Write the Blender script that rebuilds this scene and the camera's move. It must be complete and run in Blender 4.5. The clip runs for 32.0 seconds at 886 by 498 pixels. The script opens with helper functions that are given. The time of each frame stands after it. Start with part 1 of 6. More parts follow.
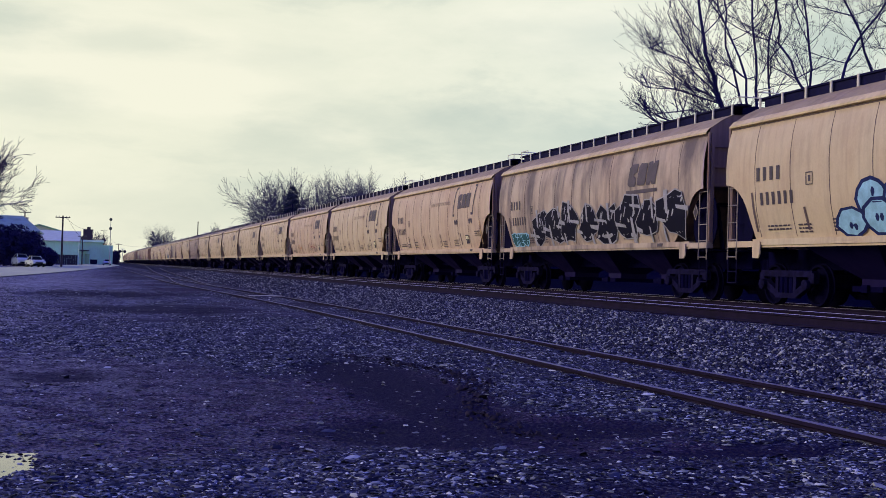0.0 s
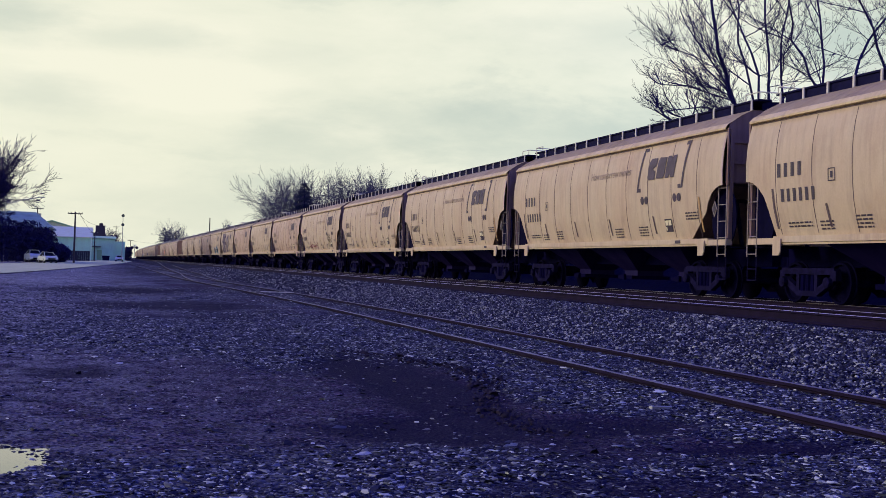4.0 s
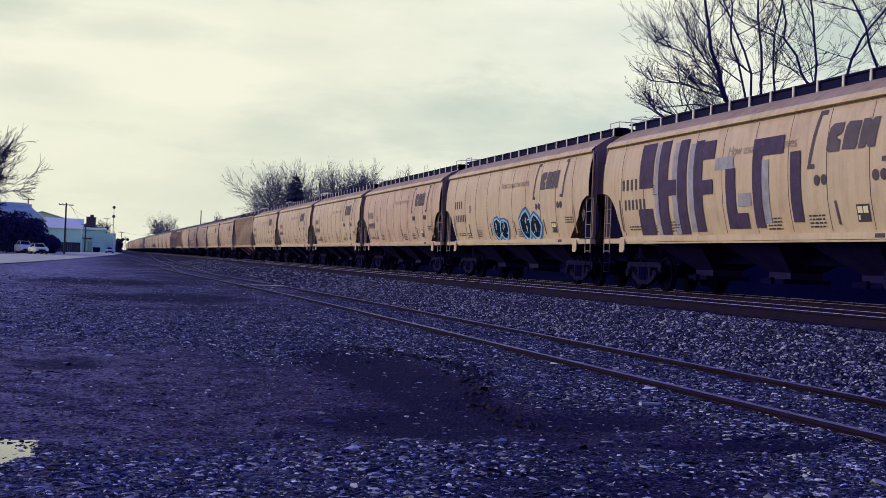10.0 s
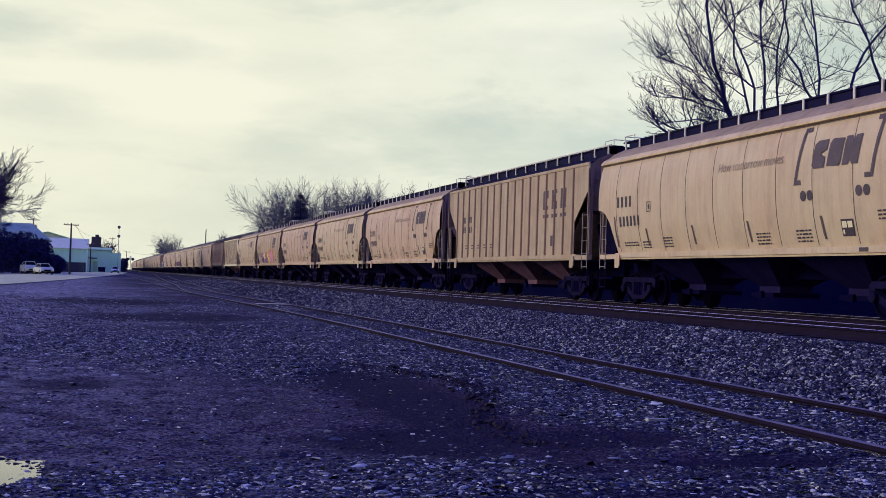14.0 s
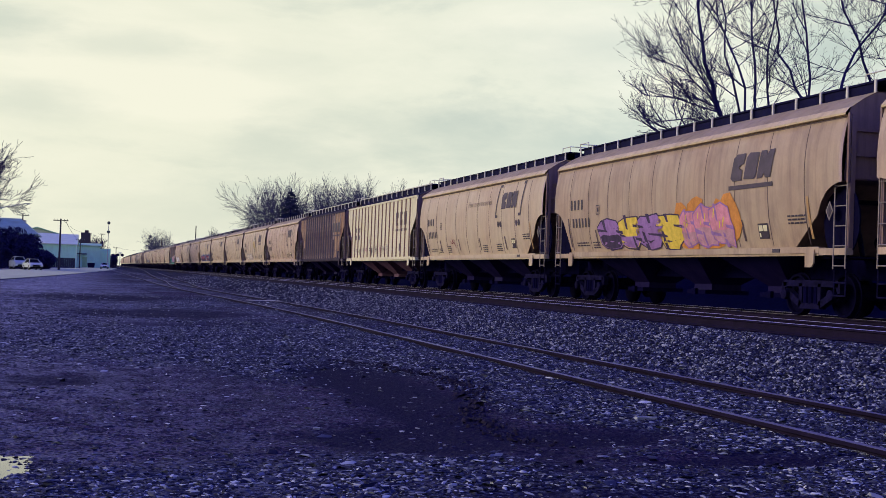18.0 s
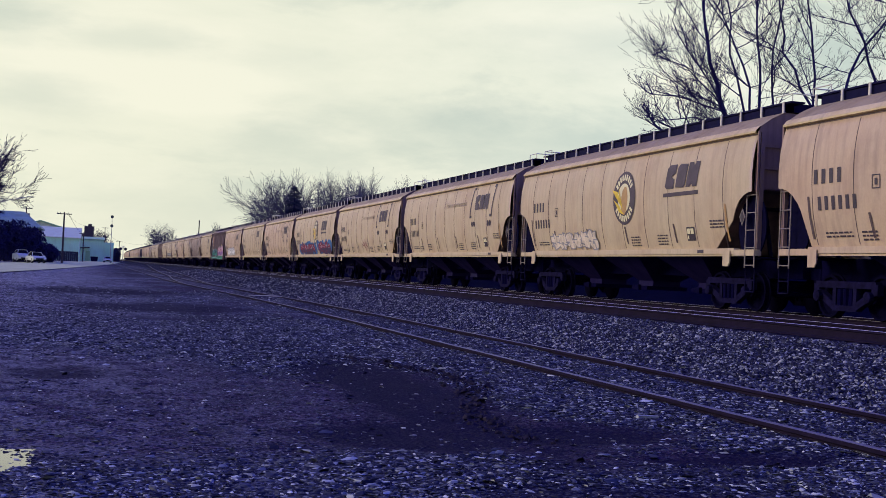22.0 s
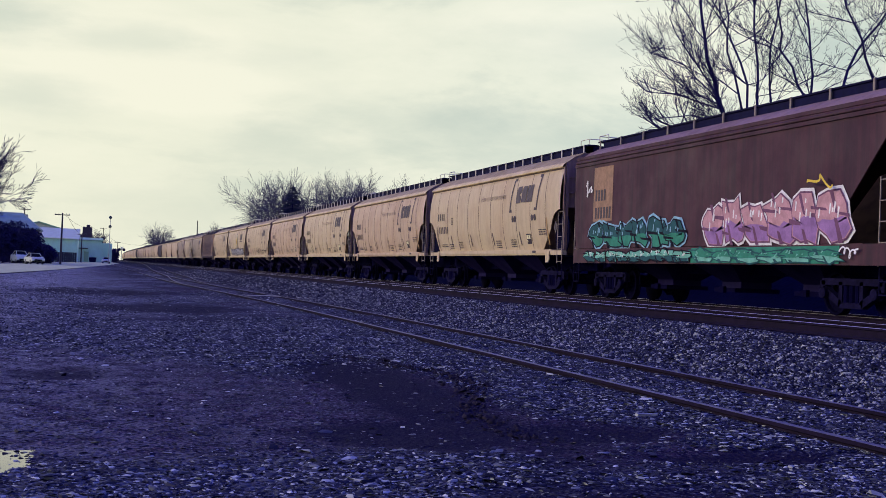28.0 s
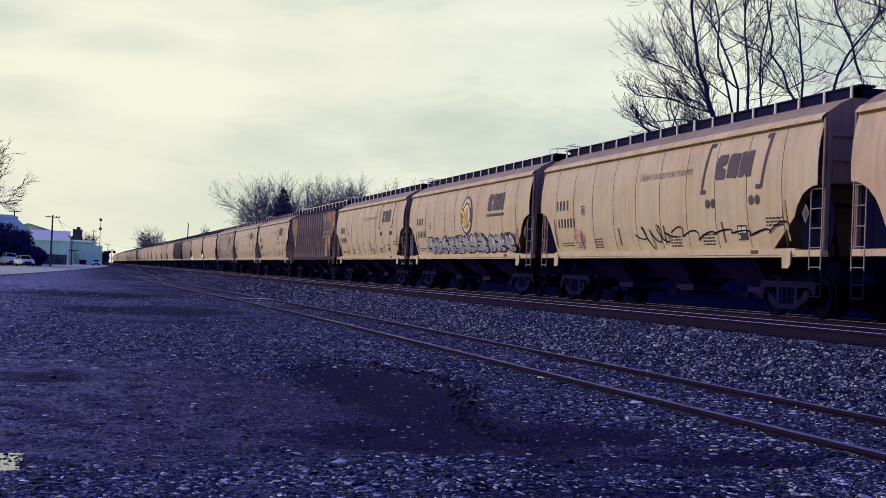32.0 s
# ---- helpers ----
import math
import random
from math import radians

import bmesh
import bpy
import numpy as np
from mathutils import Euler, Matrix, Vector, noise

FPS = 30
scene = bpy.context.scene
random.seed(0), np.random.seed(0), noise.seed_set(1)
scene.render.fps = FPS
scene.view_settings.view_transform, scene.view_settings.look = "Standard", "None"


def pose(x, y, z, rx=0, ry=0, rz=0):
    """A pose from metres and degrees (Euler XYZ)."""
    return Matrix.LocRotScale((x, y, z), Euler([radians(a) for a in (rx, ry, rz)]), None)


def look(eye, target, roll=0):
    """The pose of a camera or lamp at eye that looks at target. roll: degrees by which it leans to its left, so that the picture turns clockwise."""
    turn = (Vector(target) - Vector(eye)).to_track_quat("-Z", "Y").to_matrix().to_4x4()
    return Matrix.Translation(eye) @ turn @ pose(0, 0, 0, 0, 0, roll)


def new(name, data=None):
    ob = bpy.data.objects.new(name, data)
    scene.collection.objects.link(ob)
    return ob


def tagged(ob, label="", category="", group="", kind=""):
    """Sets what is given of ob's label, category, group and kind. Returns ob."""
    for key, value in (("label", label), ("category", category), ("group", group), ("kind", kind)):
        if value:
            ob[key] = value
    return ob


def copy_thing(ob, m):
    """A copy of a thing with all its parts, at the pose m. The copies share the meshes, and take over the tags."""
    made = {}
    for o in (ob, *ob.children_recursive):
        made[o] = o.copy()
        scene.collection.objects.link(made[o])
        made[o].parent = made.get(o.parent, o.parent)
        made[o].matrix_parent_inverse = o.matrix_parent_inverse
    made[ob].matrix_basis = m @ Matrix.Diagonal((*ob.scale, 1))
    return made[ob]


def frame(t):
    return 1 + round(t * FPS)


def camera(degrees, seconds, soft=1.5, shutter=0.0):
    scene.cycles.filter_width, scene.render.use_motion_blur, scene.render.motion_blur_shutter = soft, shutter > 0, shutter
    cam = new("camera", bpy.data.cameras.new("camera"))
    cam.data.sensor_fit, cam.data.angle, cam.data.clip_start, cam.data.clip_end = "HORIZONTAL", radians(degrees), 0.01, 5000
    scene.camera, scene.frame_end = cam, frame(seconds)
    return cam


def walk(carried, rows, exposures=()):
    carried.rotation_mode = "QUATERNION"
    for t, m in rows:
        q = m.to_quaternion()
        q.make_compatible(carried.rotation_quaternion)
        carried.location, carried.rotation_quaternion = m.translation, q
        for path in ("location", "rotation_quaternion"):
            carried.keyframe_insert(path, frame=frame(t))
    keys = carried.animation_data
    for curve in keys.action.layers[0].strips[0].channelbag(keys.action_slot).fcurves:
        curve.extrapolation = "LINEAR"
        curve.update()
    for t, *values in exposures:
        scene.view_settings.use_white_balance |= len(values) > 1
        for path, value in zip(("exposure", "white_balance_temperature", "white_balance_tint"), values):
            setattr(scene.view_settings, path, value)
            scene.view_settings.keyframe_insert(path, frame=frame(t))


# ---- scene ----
cam = camera(39.0, 32.0, soft=0.7)
EYE_Z = 0.54          # the main line's rail tops are at z = 0
LOOKS = [             # seconds, turn, tilt, lean
    (0, -15.59, 1.00, 1.67),
    (0.5, -15.54, 0.98, 1.69),
    (1, -15.58, 1.05, 1.59),
    (1.5, -15.58, 1.03, 1.67),
    (2, -15.36, 1.10, 1.41),
    (2.5, -15.39, 0.94, 1.69),
    (3, -15.13, 0.78, 1.78),
    (3.5, -15.06, 0.84, 1.77),
    (5.5, -15.23, 0.81, 1.93),
    (6, -15.31, 0.82, 2.01),
    (6.5, -15.37, 0.87, 2.06),
    (7, -15.25, 1.03, 2.02),
    (7.5, -15.46, 1.01, 1.99),
    (8, -15.53, 0.88, 2.12),
    (8.5, -15.62, 0.78, 2.29),
    (9, -15.54, 0.74, 2.29),
    (9.5, -15.48, 0.60, 2.43),
    (10, -15.48, 0.61, 2.30),
    (10.5, -15.28, 1.03, 2.02),
    (11, -15.20, 1.15, 1.86),
    (11.5, -15.22, 1.15, 1.85),
    (12, -15.27, 1.06, 1.74),
    (12.5, -15.34, 1.08, 1.75),
    (13, -15.27, 1.14, 1.79),
    (13.5, -15.31, 1.24, 1.86),
    (14, -15.23, 1.38, 1.84),
    (14.5, -15.36, 1.20, 1.86),
    (16.5, -15.59, 1.37, 1.99),
    (17, -15.61, 1.25, 1.98),
    (17.5, -15.72, 1.24, 2.04),
    (18, -15.68, 1.29, 2.15),
    (18.5, -15.74, 1.28, 2.22),
    (19, -15.79, 1.22, 2.27),
    (19.5, -15.86, 1.10, 2.32),
    (20, -15.84, 1.01, 2.47),
    (20.5, -15.72, 1.14, 2.55),
    (21, -15.53, 1.17, 2.57),
    (21.5, -15.51, 1.13, 2.66),
    (22, -15.55, 1.14, 2.67),
    (22.5, -15.61, 1.17, 2.52),
    (23, -15.65, 1.25, 2.45),
    (23.5, -15.58, 1.31, 2.36),
    (24, -15.58, 1.17, 2.17),
    (24.5, -15.49, 1.20, 2.15),
    (25, -15.53, 1.21, 2.27),
    (25.5, -15.59, 1.22, 2.39),
    (27.5, -15.53, 1.08, 2.33),
    (28, -15.62, 1.10, 2.38),
    (28.5, -15.75, 1.12, 2.36),
    (29, -15.80, 1.17, 2.26),
    (29.5, -15.97, 1.25, 2.24),
    (30, -15.90, 1.23, 2.19),
    (30.5, -16.04, 1.23, 2.18),
    (31, -15.99, 1.18, 2.15),
    (31.5, -15.97, 1.23, 2.32),
    (32, -16.03, 1.26, 2.50),
]


def aim(yaw, tilt, lean):
    return pose(0, 0, EYE_Z, 90 + tilt, 0, yaw) @ pose(0, 0, 0, 0, 0, lean)


walk(cam, [(t, aim(y, p, r)) for t, y, p, r in LOOKS])

# ---- light ----
SUN_AZ, SUN_EL = radians(76), radians(21)     # from the track's far end towards the street side
world = bpy.data.worlds.new("sky")
scene.world = world
world.use_nodes = True
wn, wl = world.node_tree.nodes, world.node_tree.links
wn.clear()


def wnode(kind, **inputs):
    n = wn.new(kind)
    for k, v in inputs.items():
        n.inputs[k.replace("_", " ")].default_value = v
    return n


w_out = wn.new("ShaderNodeOutputWorld")
w_bg = wn.new("ShaderNodeBackground")
w_sky = wn.new("ShaderNodeTexSky")
w_sky.sky_type, w_sky.sun_disc = "NISHITA", False
w_sky.sun_elevation, w_sky.sun_rotation = SUN_EL, -SUN_AZ
w_dim = wn.new("ShaderNodeVectorMath")
w_dim.operation = "SCALE"
w_dim.inputs["Scale"].default_value = 0.10
w_co = wn.new("ShaderNodeTexCoord")
w_map = wn.new("ShaderNodeMapping")
w_map.inputs["Scale"].default_value = (1.0, 1.0, 3.2)
w_n1 = wnode("ShaderNodeTexNoise", Scale=3.4, Detail=8.0, Roughness=0.60, Distortion=0.25)
w_r1 = wn.new("ShaderNodeValToRGB")
w_r1.color_ramp.elements[0].position, w_r1.color_ramp.elements[1].position = 0.30, 0.62
w_r1.color_ramp.elements[0].color = (0.52, 0.62, 0.58, 1)
w_r1.color_ramp.elements[1].color = (0.95, 0.96, 0.82, 1)
w_mid = w_r1.color_ramp.elements.new(0.47)
w_mid.color = (0.84, 0.88, 0.75, 1)
# drifting grey banks of cloud: turn to the left, height (degrees), half width, half height, depth
BANKS = [(4.6, 10.3, 2.6, 0.9, 0.9), (-1.0, 9.7, 3.2, 0.6, 0.5), (2.8, 6.9, 2.6, 0.8, 0.6), (-9.0, 5.2, 4.0, 1.3, 0.7), (-13.2, 6.6, 4.4, 1.2, 0.45), (-20.5, 6.2, 6.0, 1.3, 0.6), (-22.5, 10.6, 5.0, 1.0, 0.35), (-8.0, 9.4, 3.0, 0.6, 0.3), (-4.5, 2.4, 4.5, 1.5, 0.5), (-12.5, 2.8, 5.0, 1.4, 0.45), (-33.0, 10.5, 4.0, 1.8, 0.75), (-28.0, 7.2, 4.0, 1.2, 0.4)]


def cloud_banks(co, base):
    """Grey-green banks mixed into base, ragged by noise."""
    rag = wnode("ShaderNodeTexNoise", Scale=11.0, Detail=6.0, Roughness=0.6)
    wl.new(w_map.outputs[0], rag.inputs["Vector"])
    for turn, up, wide, tall, depth in BANKS:
        a, e = radians(turn), radians(up)
        sub = wn.new("ShaderNodeVectorMath")
        sub.operation = "SUBTRACT"
        sub.inputs[1].default_value = (-math.sin(a) * math.cos(e), math.cos(a) * math.cos(e), math.sin(e))
        sq = wn.new("ShaderNodeVectorMath")
        sq.operation = "MULTIPLY"
        sq.inputs[1].default_value = (1 / radians(wide), 1 / radians(wide), 1 / radians(tall))
        ln = wn.new("ShaderNodeVectorMath")
        ln.operation = "LENGTH"
        add = wnode("ShaderNodeMath")
        add.operation = "MULTIPLY_ADD"
        add.inputs[1].default_value = 2.6
        fall = wn.new("ShaderNodeMapRange")
        fall.interpolation_type = "SMOOTHSTEP"
        fall.inputs["From Min"].default_value, fall.inputs["From Max"].default_value = 3.1, 1.2
        fall.inputs["To Max"].default_value = depth
        mx = wn.new("ShaderNodeMix")
        mx.data_type = "RGBA"
        mx.inputs["B"].default_value = (0.50, 0.61, 0.57, 1)
        wl.new(co, sub.inputs[0]), wl.new(sub.outputs[0], sq.inputs[0]), wl.new(sq.outputs[0], ln.inputs[0])
        wl.new(rag.outputs["Fac"], add.inputs[0]), wl.new(ln.outputs["Value"], add.inputs[2])
        wl.new(add.outputs[0], fall.inputs["Value"]), wl.new(fall.outputs[0], mx.inputs["Factor"]), wl.new(base, mx.inputs["A"])
        base = mx.outputs["Result"]
    return base


w_dot = wn.new("ShaderNodeVectorMath")
w_dot.operation = "DOT_PRODUCT"
w_dot.inputs[1].default_value = (-math.sin(radians(2)) * math.cos(radians(8)), math.cos(radians(2)) * math.cos(radians(8)), math.sin(radians(8)))
w_r2 = wn.new("ShaderNodeValToRGB")
w_r2.color_ramp.elements[0].position, w_r2.color_ramp.elements[1].position = 0.90, 1.0
w_r2.color_ramp.elements[0].color = (0, 0, 0, 1)
w_r2.color_ramp.elements[1].color = (1, 1, 1, 1)
w_glow = wn.new("ShaderNodeMix")
w_glow.data_type = "RGBA"
w_glow.inputs["B"].default_value = (1.0, 0.93, 0.66, 1)
w_scl = wn.new("ShaderNodeMath")
w_scl.operation = "MULTIPLY"
w_scl.inputs[1].default_value = 0.35
w_mix = wn.new("ShaderNodeMix")
w_mix.data_type = "RGBA"
w_mix.inputs["Factor"].default_value = 0.93
wl.new(w_sky.outputs[0], w_dim.inputs[0])
wl.new(w_co.outputs["Generated"], w_map.inputs[0])
wl.new(w_map.outputs[0], w_n1.inputs["Vector"])
wl.new(w_n1.outputs["Fac"], w_r1.inputs[0])
wl.new(w_co.outputs["Generated"], w_dot.inputs[0])
wl.new(w_dot.outputs["Value"], w_r2.inputs[0])
wl.new(w_r2.outputs[0], w_scl.inputs[0])
wl.new(w_scl.outputs[0], w_glow.inputs["Factor"])
wl.new(cloud_banks(w_co.outputs["Generated"], w_r1.outputs[0]), w_glow.inputs["A"])
w_sep = wn.new("ShaderNodeSeparateXYZ")
w_up = wn.new("ShaderNodeValToRGB")           # cream haze low down; unseen strong blue overhead, added to tint ground and shade
w_up.color_ramp.elements[0].position, w_up.color_ramp.elements[1].position = 0.235, 0.46
w_up.color_ramp.elements[0].color, w_up.color_ramp.elements[1].color = (0, 0, 0, 1), (1, 1, 1, 1)
w_high = wn.new("ShaderNodeMix")
w_high.data_type = "RGBA"
w_high.inputs["B"].default_value = (0.032, 0.070, 1.12, 1)
wl.new(w_co.outputs["Generated"], w_sep.inputs[0])
wl.new(w_sep.outputs["Z"], w_up.inputs[0])
wl.new(w_up.outputs[0], w_high.inputs["Factor"])
wl.new(w_glow.outputs["Result"], w_high.inputs["A"])
wl.new(w_dim.outputs[0], w_mix.inputs["A"])
wl.new(w_high.outputs["Result"], w_mix.inputs["B"])
wl.new(w_mix.outputs["Result"], w_bg.inputs["Color"])
wl.new(w_bg.outputs[0], w_out.inputs[0])
w_bg.inputs["Strength"].default_value = 1.0

sun = new("sun", bpy.data.lights.new("sun", "SUN"))
sun.data.energy, sun.data.angle, sun.data.color = 2.15, radians(18), (1.0, 0.87, 0.66)
SUN_DIR = Vector((-math.sin(SUN_AZ) * math.cos(SUN_EL), math.cos(SUN_AZ) * math.cos(SUN_EL), math.sin(SUN_EL)))
sun.matrix_basis = look(SUN_DIR * 200, (0, 0, 0))


# ---- materials ----
class Mat:
    """A node material under construction."""

    def __init__(self, name, rough=0.6, metal=0.0, spec=0.5):
        self.m = bpy.data.materials.new(name)
        self.m.use_nodes = True
        self.n, self.l = self.m.node_tree.nodes, self.m.node_tree.links
        self.b = self.n["Principled BSDF"]
        self.set("Roughness", rough), self.set("Metallic", metal), self.set("Specular IOR Level", spec)

    def set(self, key, v):
        if hasattr(v, "links"):
            self.l.new(v, self.b.inputs[key])
        else:
            self.b.inputs[key].default_value = v
        return self

    def co(self, scale=(1, 1, 1), world_space=False):
        g = self.n.new("ShaderNodeNewGeometry" if world_space else "ShaderNodeTexCoord")
        m = self.n.new("ShaderNodeMapping")
        m.inputs["Scale"].default_value = scale
        self.l.new(g.outputs["Position" if world_space else "Object"], m.inputs[0])
        return m.outputs[0]

    def noise(self, co, scale, detail=4.0, rough=0.55, distort=0.0):
        t = self.n.new("ShaderNodeTexNoise")
        t.inputs["Scale"].default_value, t.inputs["Detail"].default_value = scale, detail
        t.inputs["Roughness"].default_value, t.inputs["Distortion"].default_value = rough, distort
        self.l.new(co, t.inputs["Vector"])
        return t.outputs["Fac"]

    def voronoi(self, co, scale, out="Distance"):
        t = self.n.new("ShaderNodeTexVoronoi")
        t.inputs["Scale"].default_value = scale
        self.l.new(co, t.inputs["Vector"])
        return t.outputs[out]

    def ramp(self, fac, *stops):
        r = self.n.new("ShaderNodeValToRGB")
        e = r.color_ramp.elements
        while len(e) < len(stops):
            e.new(0.5)
        for i, (p, c) in enumerate(stops):
            e[i].position = p
            e[i].color = (*c, 1) if hasattr(c, "__len__") else (c, c, c, 1)
        self.l.new(fac, r.inputs[0])
        return r.outputs[0]

    def mix(self, fac, a, b, blend="MIX"):
        x = self.n.new("ShaderNodeMix")
        x.data_type, x.blend_type = "RGBA", blend
        for key, v in (("Factor", fac), ("A", a), ("B", b)):
            if hasattr(v, "links"):
                self.l.new(v, x.inputs[key])
            else:
                x.inputs[key].default_value = (*v, 1) if hasattr(v, "__len__") else v
        return x.outputs["Result"]

    def random(self, island=False):
        g = self.n.new("ShaderNodeNewGeometry" if island else "ShaderNodeObjectInfo")
        return g.outputs["Random Per Island" if island else "Random"]

    def bump(self, height, strength=0.3, distance=0.02):
        b = self.n.new("ShaderNodeBump")
        b.inputs["Strength"].default_value, b.inputs["Distance"].default_value = strength, distance
        self.l.new(height, b.inputs["Height"])
        self.l.new(b.outputs[0], self.b.inputs["Normal"])
        return self


def painted(name, colour, dirt=(0.10, 0.075, 0.06), amount=0.5, rough=0.55, streak=1.0, spec=0.3, fade=0.16, begin=0.46, full=0.80, grain=2.2):
    """Weathered paint: sun-faded and rosy panels, vertical dirt streaks, blotches and fine grain; each sheet a little different."""
    m = Mat(name, rough, 0.0, spec)
    own = m.random()
    s = m.noise(m.co((grain, grain, 0.16)), 2.0, 6, 0.62)
    b = m.noise(m.co((1, 1, 1)), 0.7, 5, 0.6)
    f = m.noise(m.co((1, 1, 1)), 22, 3, 0.6)
    p = m.noise(m.co((0.8, 0.8, 0.35)), 1.1, 4, 0.6)
    g = m.noise(m.co((1, 1, 0.5)), 5.0, 5, 0.7)
    c0 = m.mix(m.ramp(own, (0.0, 0.0), (1.0, fade * 1.5)), colour, tuple(min(1, c * k) for c, k in zip(colour, (1.22, 1.26, 1.2))))
    c0 = m.mix(m.ramp(p, (0.36, 0.0), (0.66, fade * 2.4)), c0, tuple(c * k for c, k in zip(colour, (0.92, 0.72, 0.66))))
    c0 = m.mix(m.ramp(g, (0.42, 0.0), (0.72, fade * 2.0)), c0, tuple(min(1, c * k) for c, k in zip(colour, (1.25, 1.25, 1.2))))
    c1 = m.mix(m.ramp(s, (begin, 0.0), (full, amount * streak)), c0, dirt)
    c2 = m.mix(m.ramp(b, (0.48, 0.0), (0.8, amount * 0.7)), c1, dirt)
    c3 = m.mix(m.ramp(f, (0.35, 0.0), (0.8, 0.16)), c2, (colour[0] * 0.45, colour[1] * 0.42, colour[2] * 0.42))
    m.set("Base Color", c3)
    m.set("Roughness", m.ramp(b, (0.3, rough - 0.1), (0.7, rough + 0.2)))
    m.bump(f, 0.12, 0.01)
    return m.m


def simple(name, colour, rough=0.6, metal=0.0, vary=0.35, scale=6.0, bump=0.15, spec=0.5):
    m = Mat(name, rough, metal, spec)
    a = m.noise(m.co(), scale, 5, 0.6)
    b = m.noise(m.co(), scale * 9, 3, 0.6)
    lo = tuple(c * (1 - vary) for c in colour)
    hi = tuple(min(1, c * (1 + vary)) for c in colour)
    m.set("Base Color", m.mix(m.ramp(b, (0.3, 0.0), (0.7, 0.5)), m.ramp(a, (0.3, lo), (0.7, hi)), lo))
    m.bump(b, bump, 0.01)
    return m.m


TAN = painted("tan_paint", (0.515, 0.412, 0.268), dirt=(0.15, 0.085, 0.085), amount=0.36)
TAN_PINK = painted("faded_tan_paint", (0.505, 0.378, 0.258), dirt=(0.14, 0.08, 0.088), amount=0.48)
DULL = painted("dull_brown_tan_paint", (0.42, 0.315, 0.205), dirt=(0.10, 0.06, 0.065), amount=0.6)
TAN_DIRTY = painted("grimy_tan_paint", (0.43, 0.335, 0.25), dirt=(0.055, 0.040, 0.055), amount=0.80, begin=0.44, full=0.64, grain=0.6)
CREAM = painted("cream_paint", (0.70, 0.64, 0.40), amount=0.30, fade=0.06)
# rib paint darkened: the ribs' narrow shadow lines are put into it
RIBEDGE = painted("shadow_dark_rib_paint", (0.21, 0.125, 0.095), dirt=(0.06, 0.03, 0.03), amount=0.6)
OLIVE = painted("dull_tan_paint", (0.40, 0.31, 0.20), dirt=(0.06, 0.05, 0.05), amount=0.5)
def rusted(name, dark, mid, pale, share=0.5):
    """Old paint gone to rust: upright runs of dark, oxide and pale wear."""
    m = Mat(name, 0.7, 0.0, 0.2)
    s = m.noise(m.co((2.6, 2.6, 0.22)), 2.2, 7, 0.68, 0.3)
    b = m.noise(m.co((1, 1, 0.6)), 1.1, 6, 0.65, 0.4)
    f = m.noise(m.co(), 24, 4, 0.65)
    c = m.ramp(s, (0.40, dark), (0.54, mid), (0.76, pale))
    c = m.mix(m.ramp(b, (0.42, 0.0), (0.66, 0.85)), c, dark)
    c = m.mix(m.ramp(f, (0.45, 0.0), (0.75, share)), c, tuple(v * .5 for v in dark))
    m.set("Base Color", c)
    return m.bump(f, 0.25, 0.01).m


BROWN = rusted("rusted_brown_paint", (0.016, 0.010, 0.030), (0.045, 0.025, 0.042), (0.17, 0.085, 0.065))
RIBBROWN = rusted("rust_streaked_rib_paint", (0.16, 0.11, 0.10), (0.42, 0.31, 0.23), (0.62, 0.50, 0.37))
RUSTY_TAN = rusted("rust_run_tan_paint", (0.14, 0.065, 0.045), (0.46, 0.29, 0.16), (0.62, 0.47, 0.29))
MAROON = painted("oxide_red_paint", (0.056, 0.0135, 0.028), dirt=(0.018, 0.006, 0.016), amount=0.8, begin=0.42, full=0.68)
GREY_ROOF = painted("grey_roof_paint", (0.36, 0.28, 0.145), amount=0.6, spec=0.1)
# the cars' tan made paler and yellower: light on the eave put into the colour
EAVE = painted("lit_tan_eave_paint", (0.60, 0.475, 0.25), dirt=(0.20, 0.13, 0.08), amount=0.55, spec=0.2)
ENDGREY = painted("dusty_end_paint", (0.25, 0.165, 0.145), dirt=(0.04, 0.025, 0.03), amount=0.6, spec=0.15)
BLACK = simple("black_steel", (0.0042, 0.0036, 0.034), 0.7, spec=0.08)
# darker copy of BLACK: the shade of the end recesses is in its colour
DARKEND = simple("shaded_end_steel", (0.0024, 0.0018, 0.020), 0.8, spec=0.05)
# UNDER, BAY, TRUCK, WHEEL: navy shade beneath the cars is put into the colour
UNDER = simple("shaded_underframe", (0.0024, 0.0017, 0.027), 0.85, vary=0.4, spec=0.03)
BAY = painted("shaded_dusty_hopper_paint", (0.0100, 0.0064, 0.052), dirt=(0.003, 0.0021, 0.030), amount=0.7, spec=0.04)
# dusty bays, brightened in the colour for their sunlit slopes
BAY_PALE = painted("sunlit_dusty_hopper_paint", (0.115, 0.058, 0.098), dirt=(0.03, 0.017, 0.040), amount=0.8, spec=0.08)
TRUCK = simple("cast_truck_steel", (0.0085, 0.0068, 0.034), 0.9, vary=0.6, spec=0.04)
LADDER = simple("worn_ladder_paint", (0.24, 0.19, 0.16), 0.6, vary=0.4)
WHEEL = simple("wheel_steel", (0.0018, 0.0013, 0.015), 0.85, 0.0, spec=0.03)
PALE = simple("pale_bracket_paint", (0.62, 0.57, 0.47), 0.55, vary=0.2)
MARK = simple("dark_marking_paint", (0.045, 0.030, 0.042), 0.6, vary=0.3)
LOGO = simple("faded_blue_marking_paint", (0.062, 0.040, 0.055), 0.6, vary=0.4, scale=3)
FADED = simple("worn_slogan_paint", (0.34, 0.245, 0.175), 0.6, vary=0.5, scale=2)
SEAM = simple("seam_shadowed_paint", (0.10, 0.062, 0.062), 0.7)
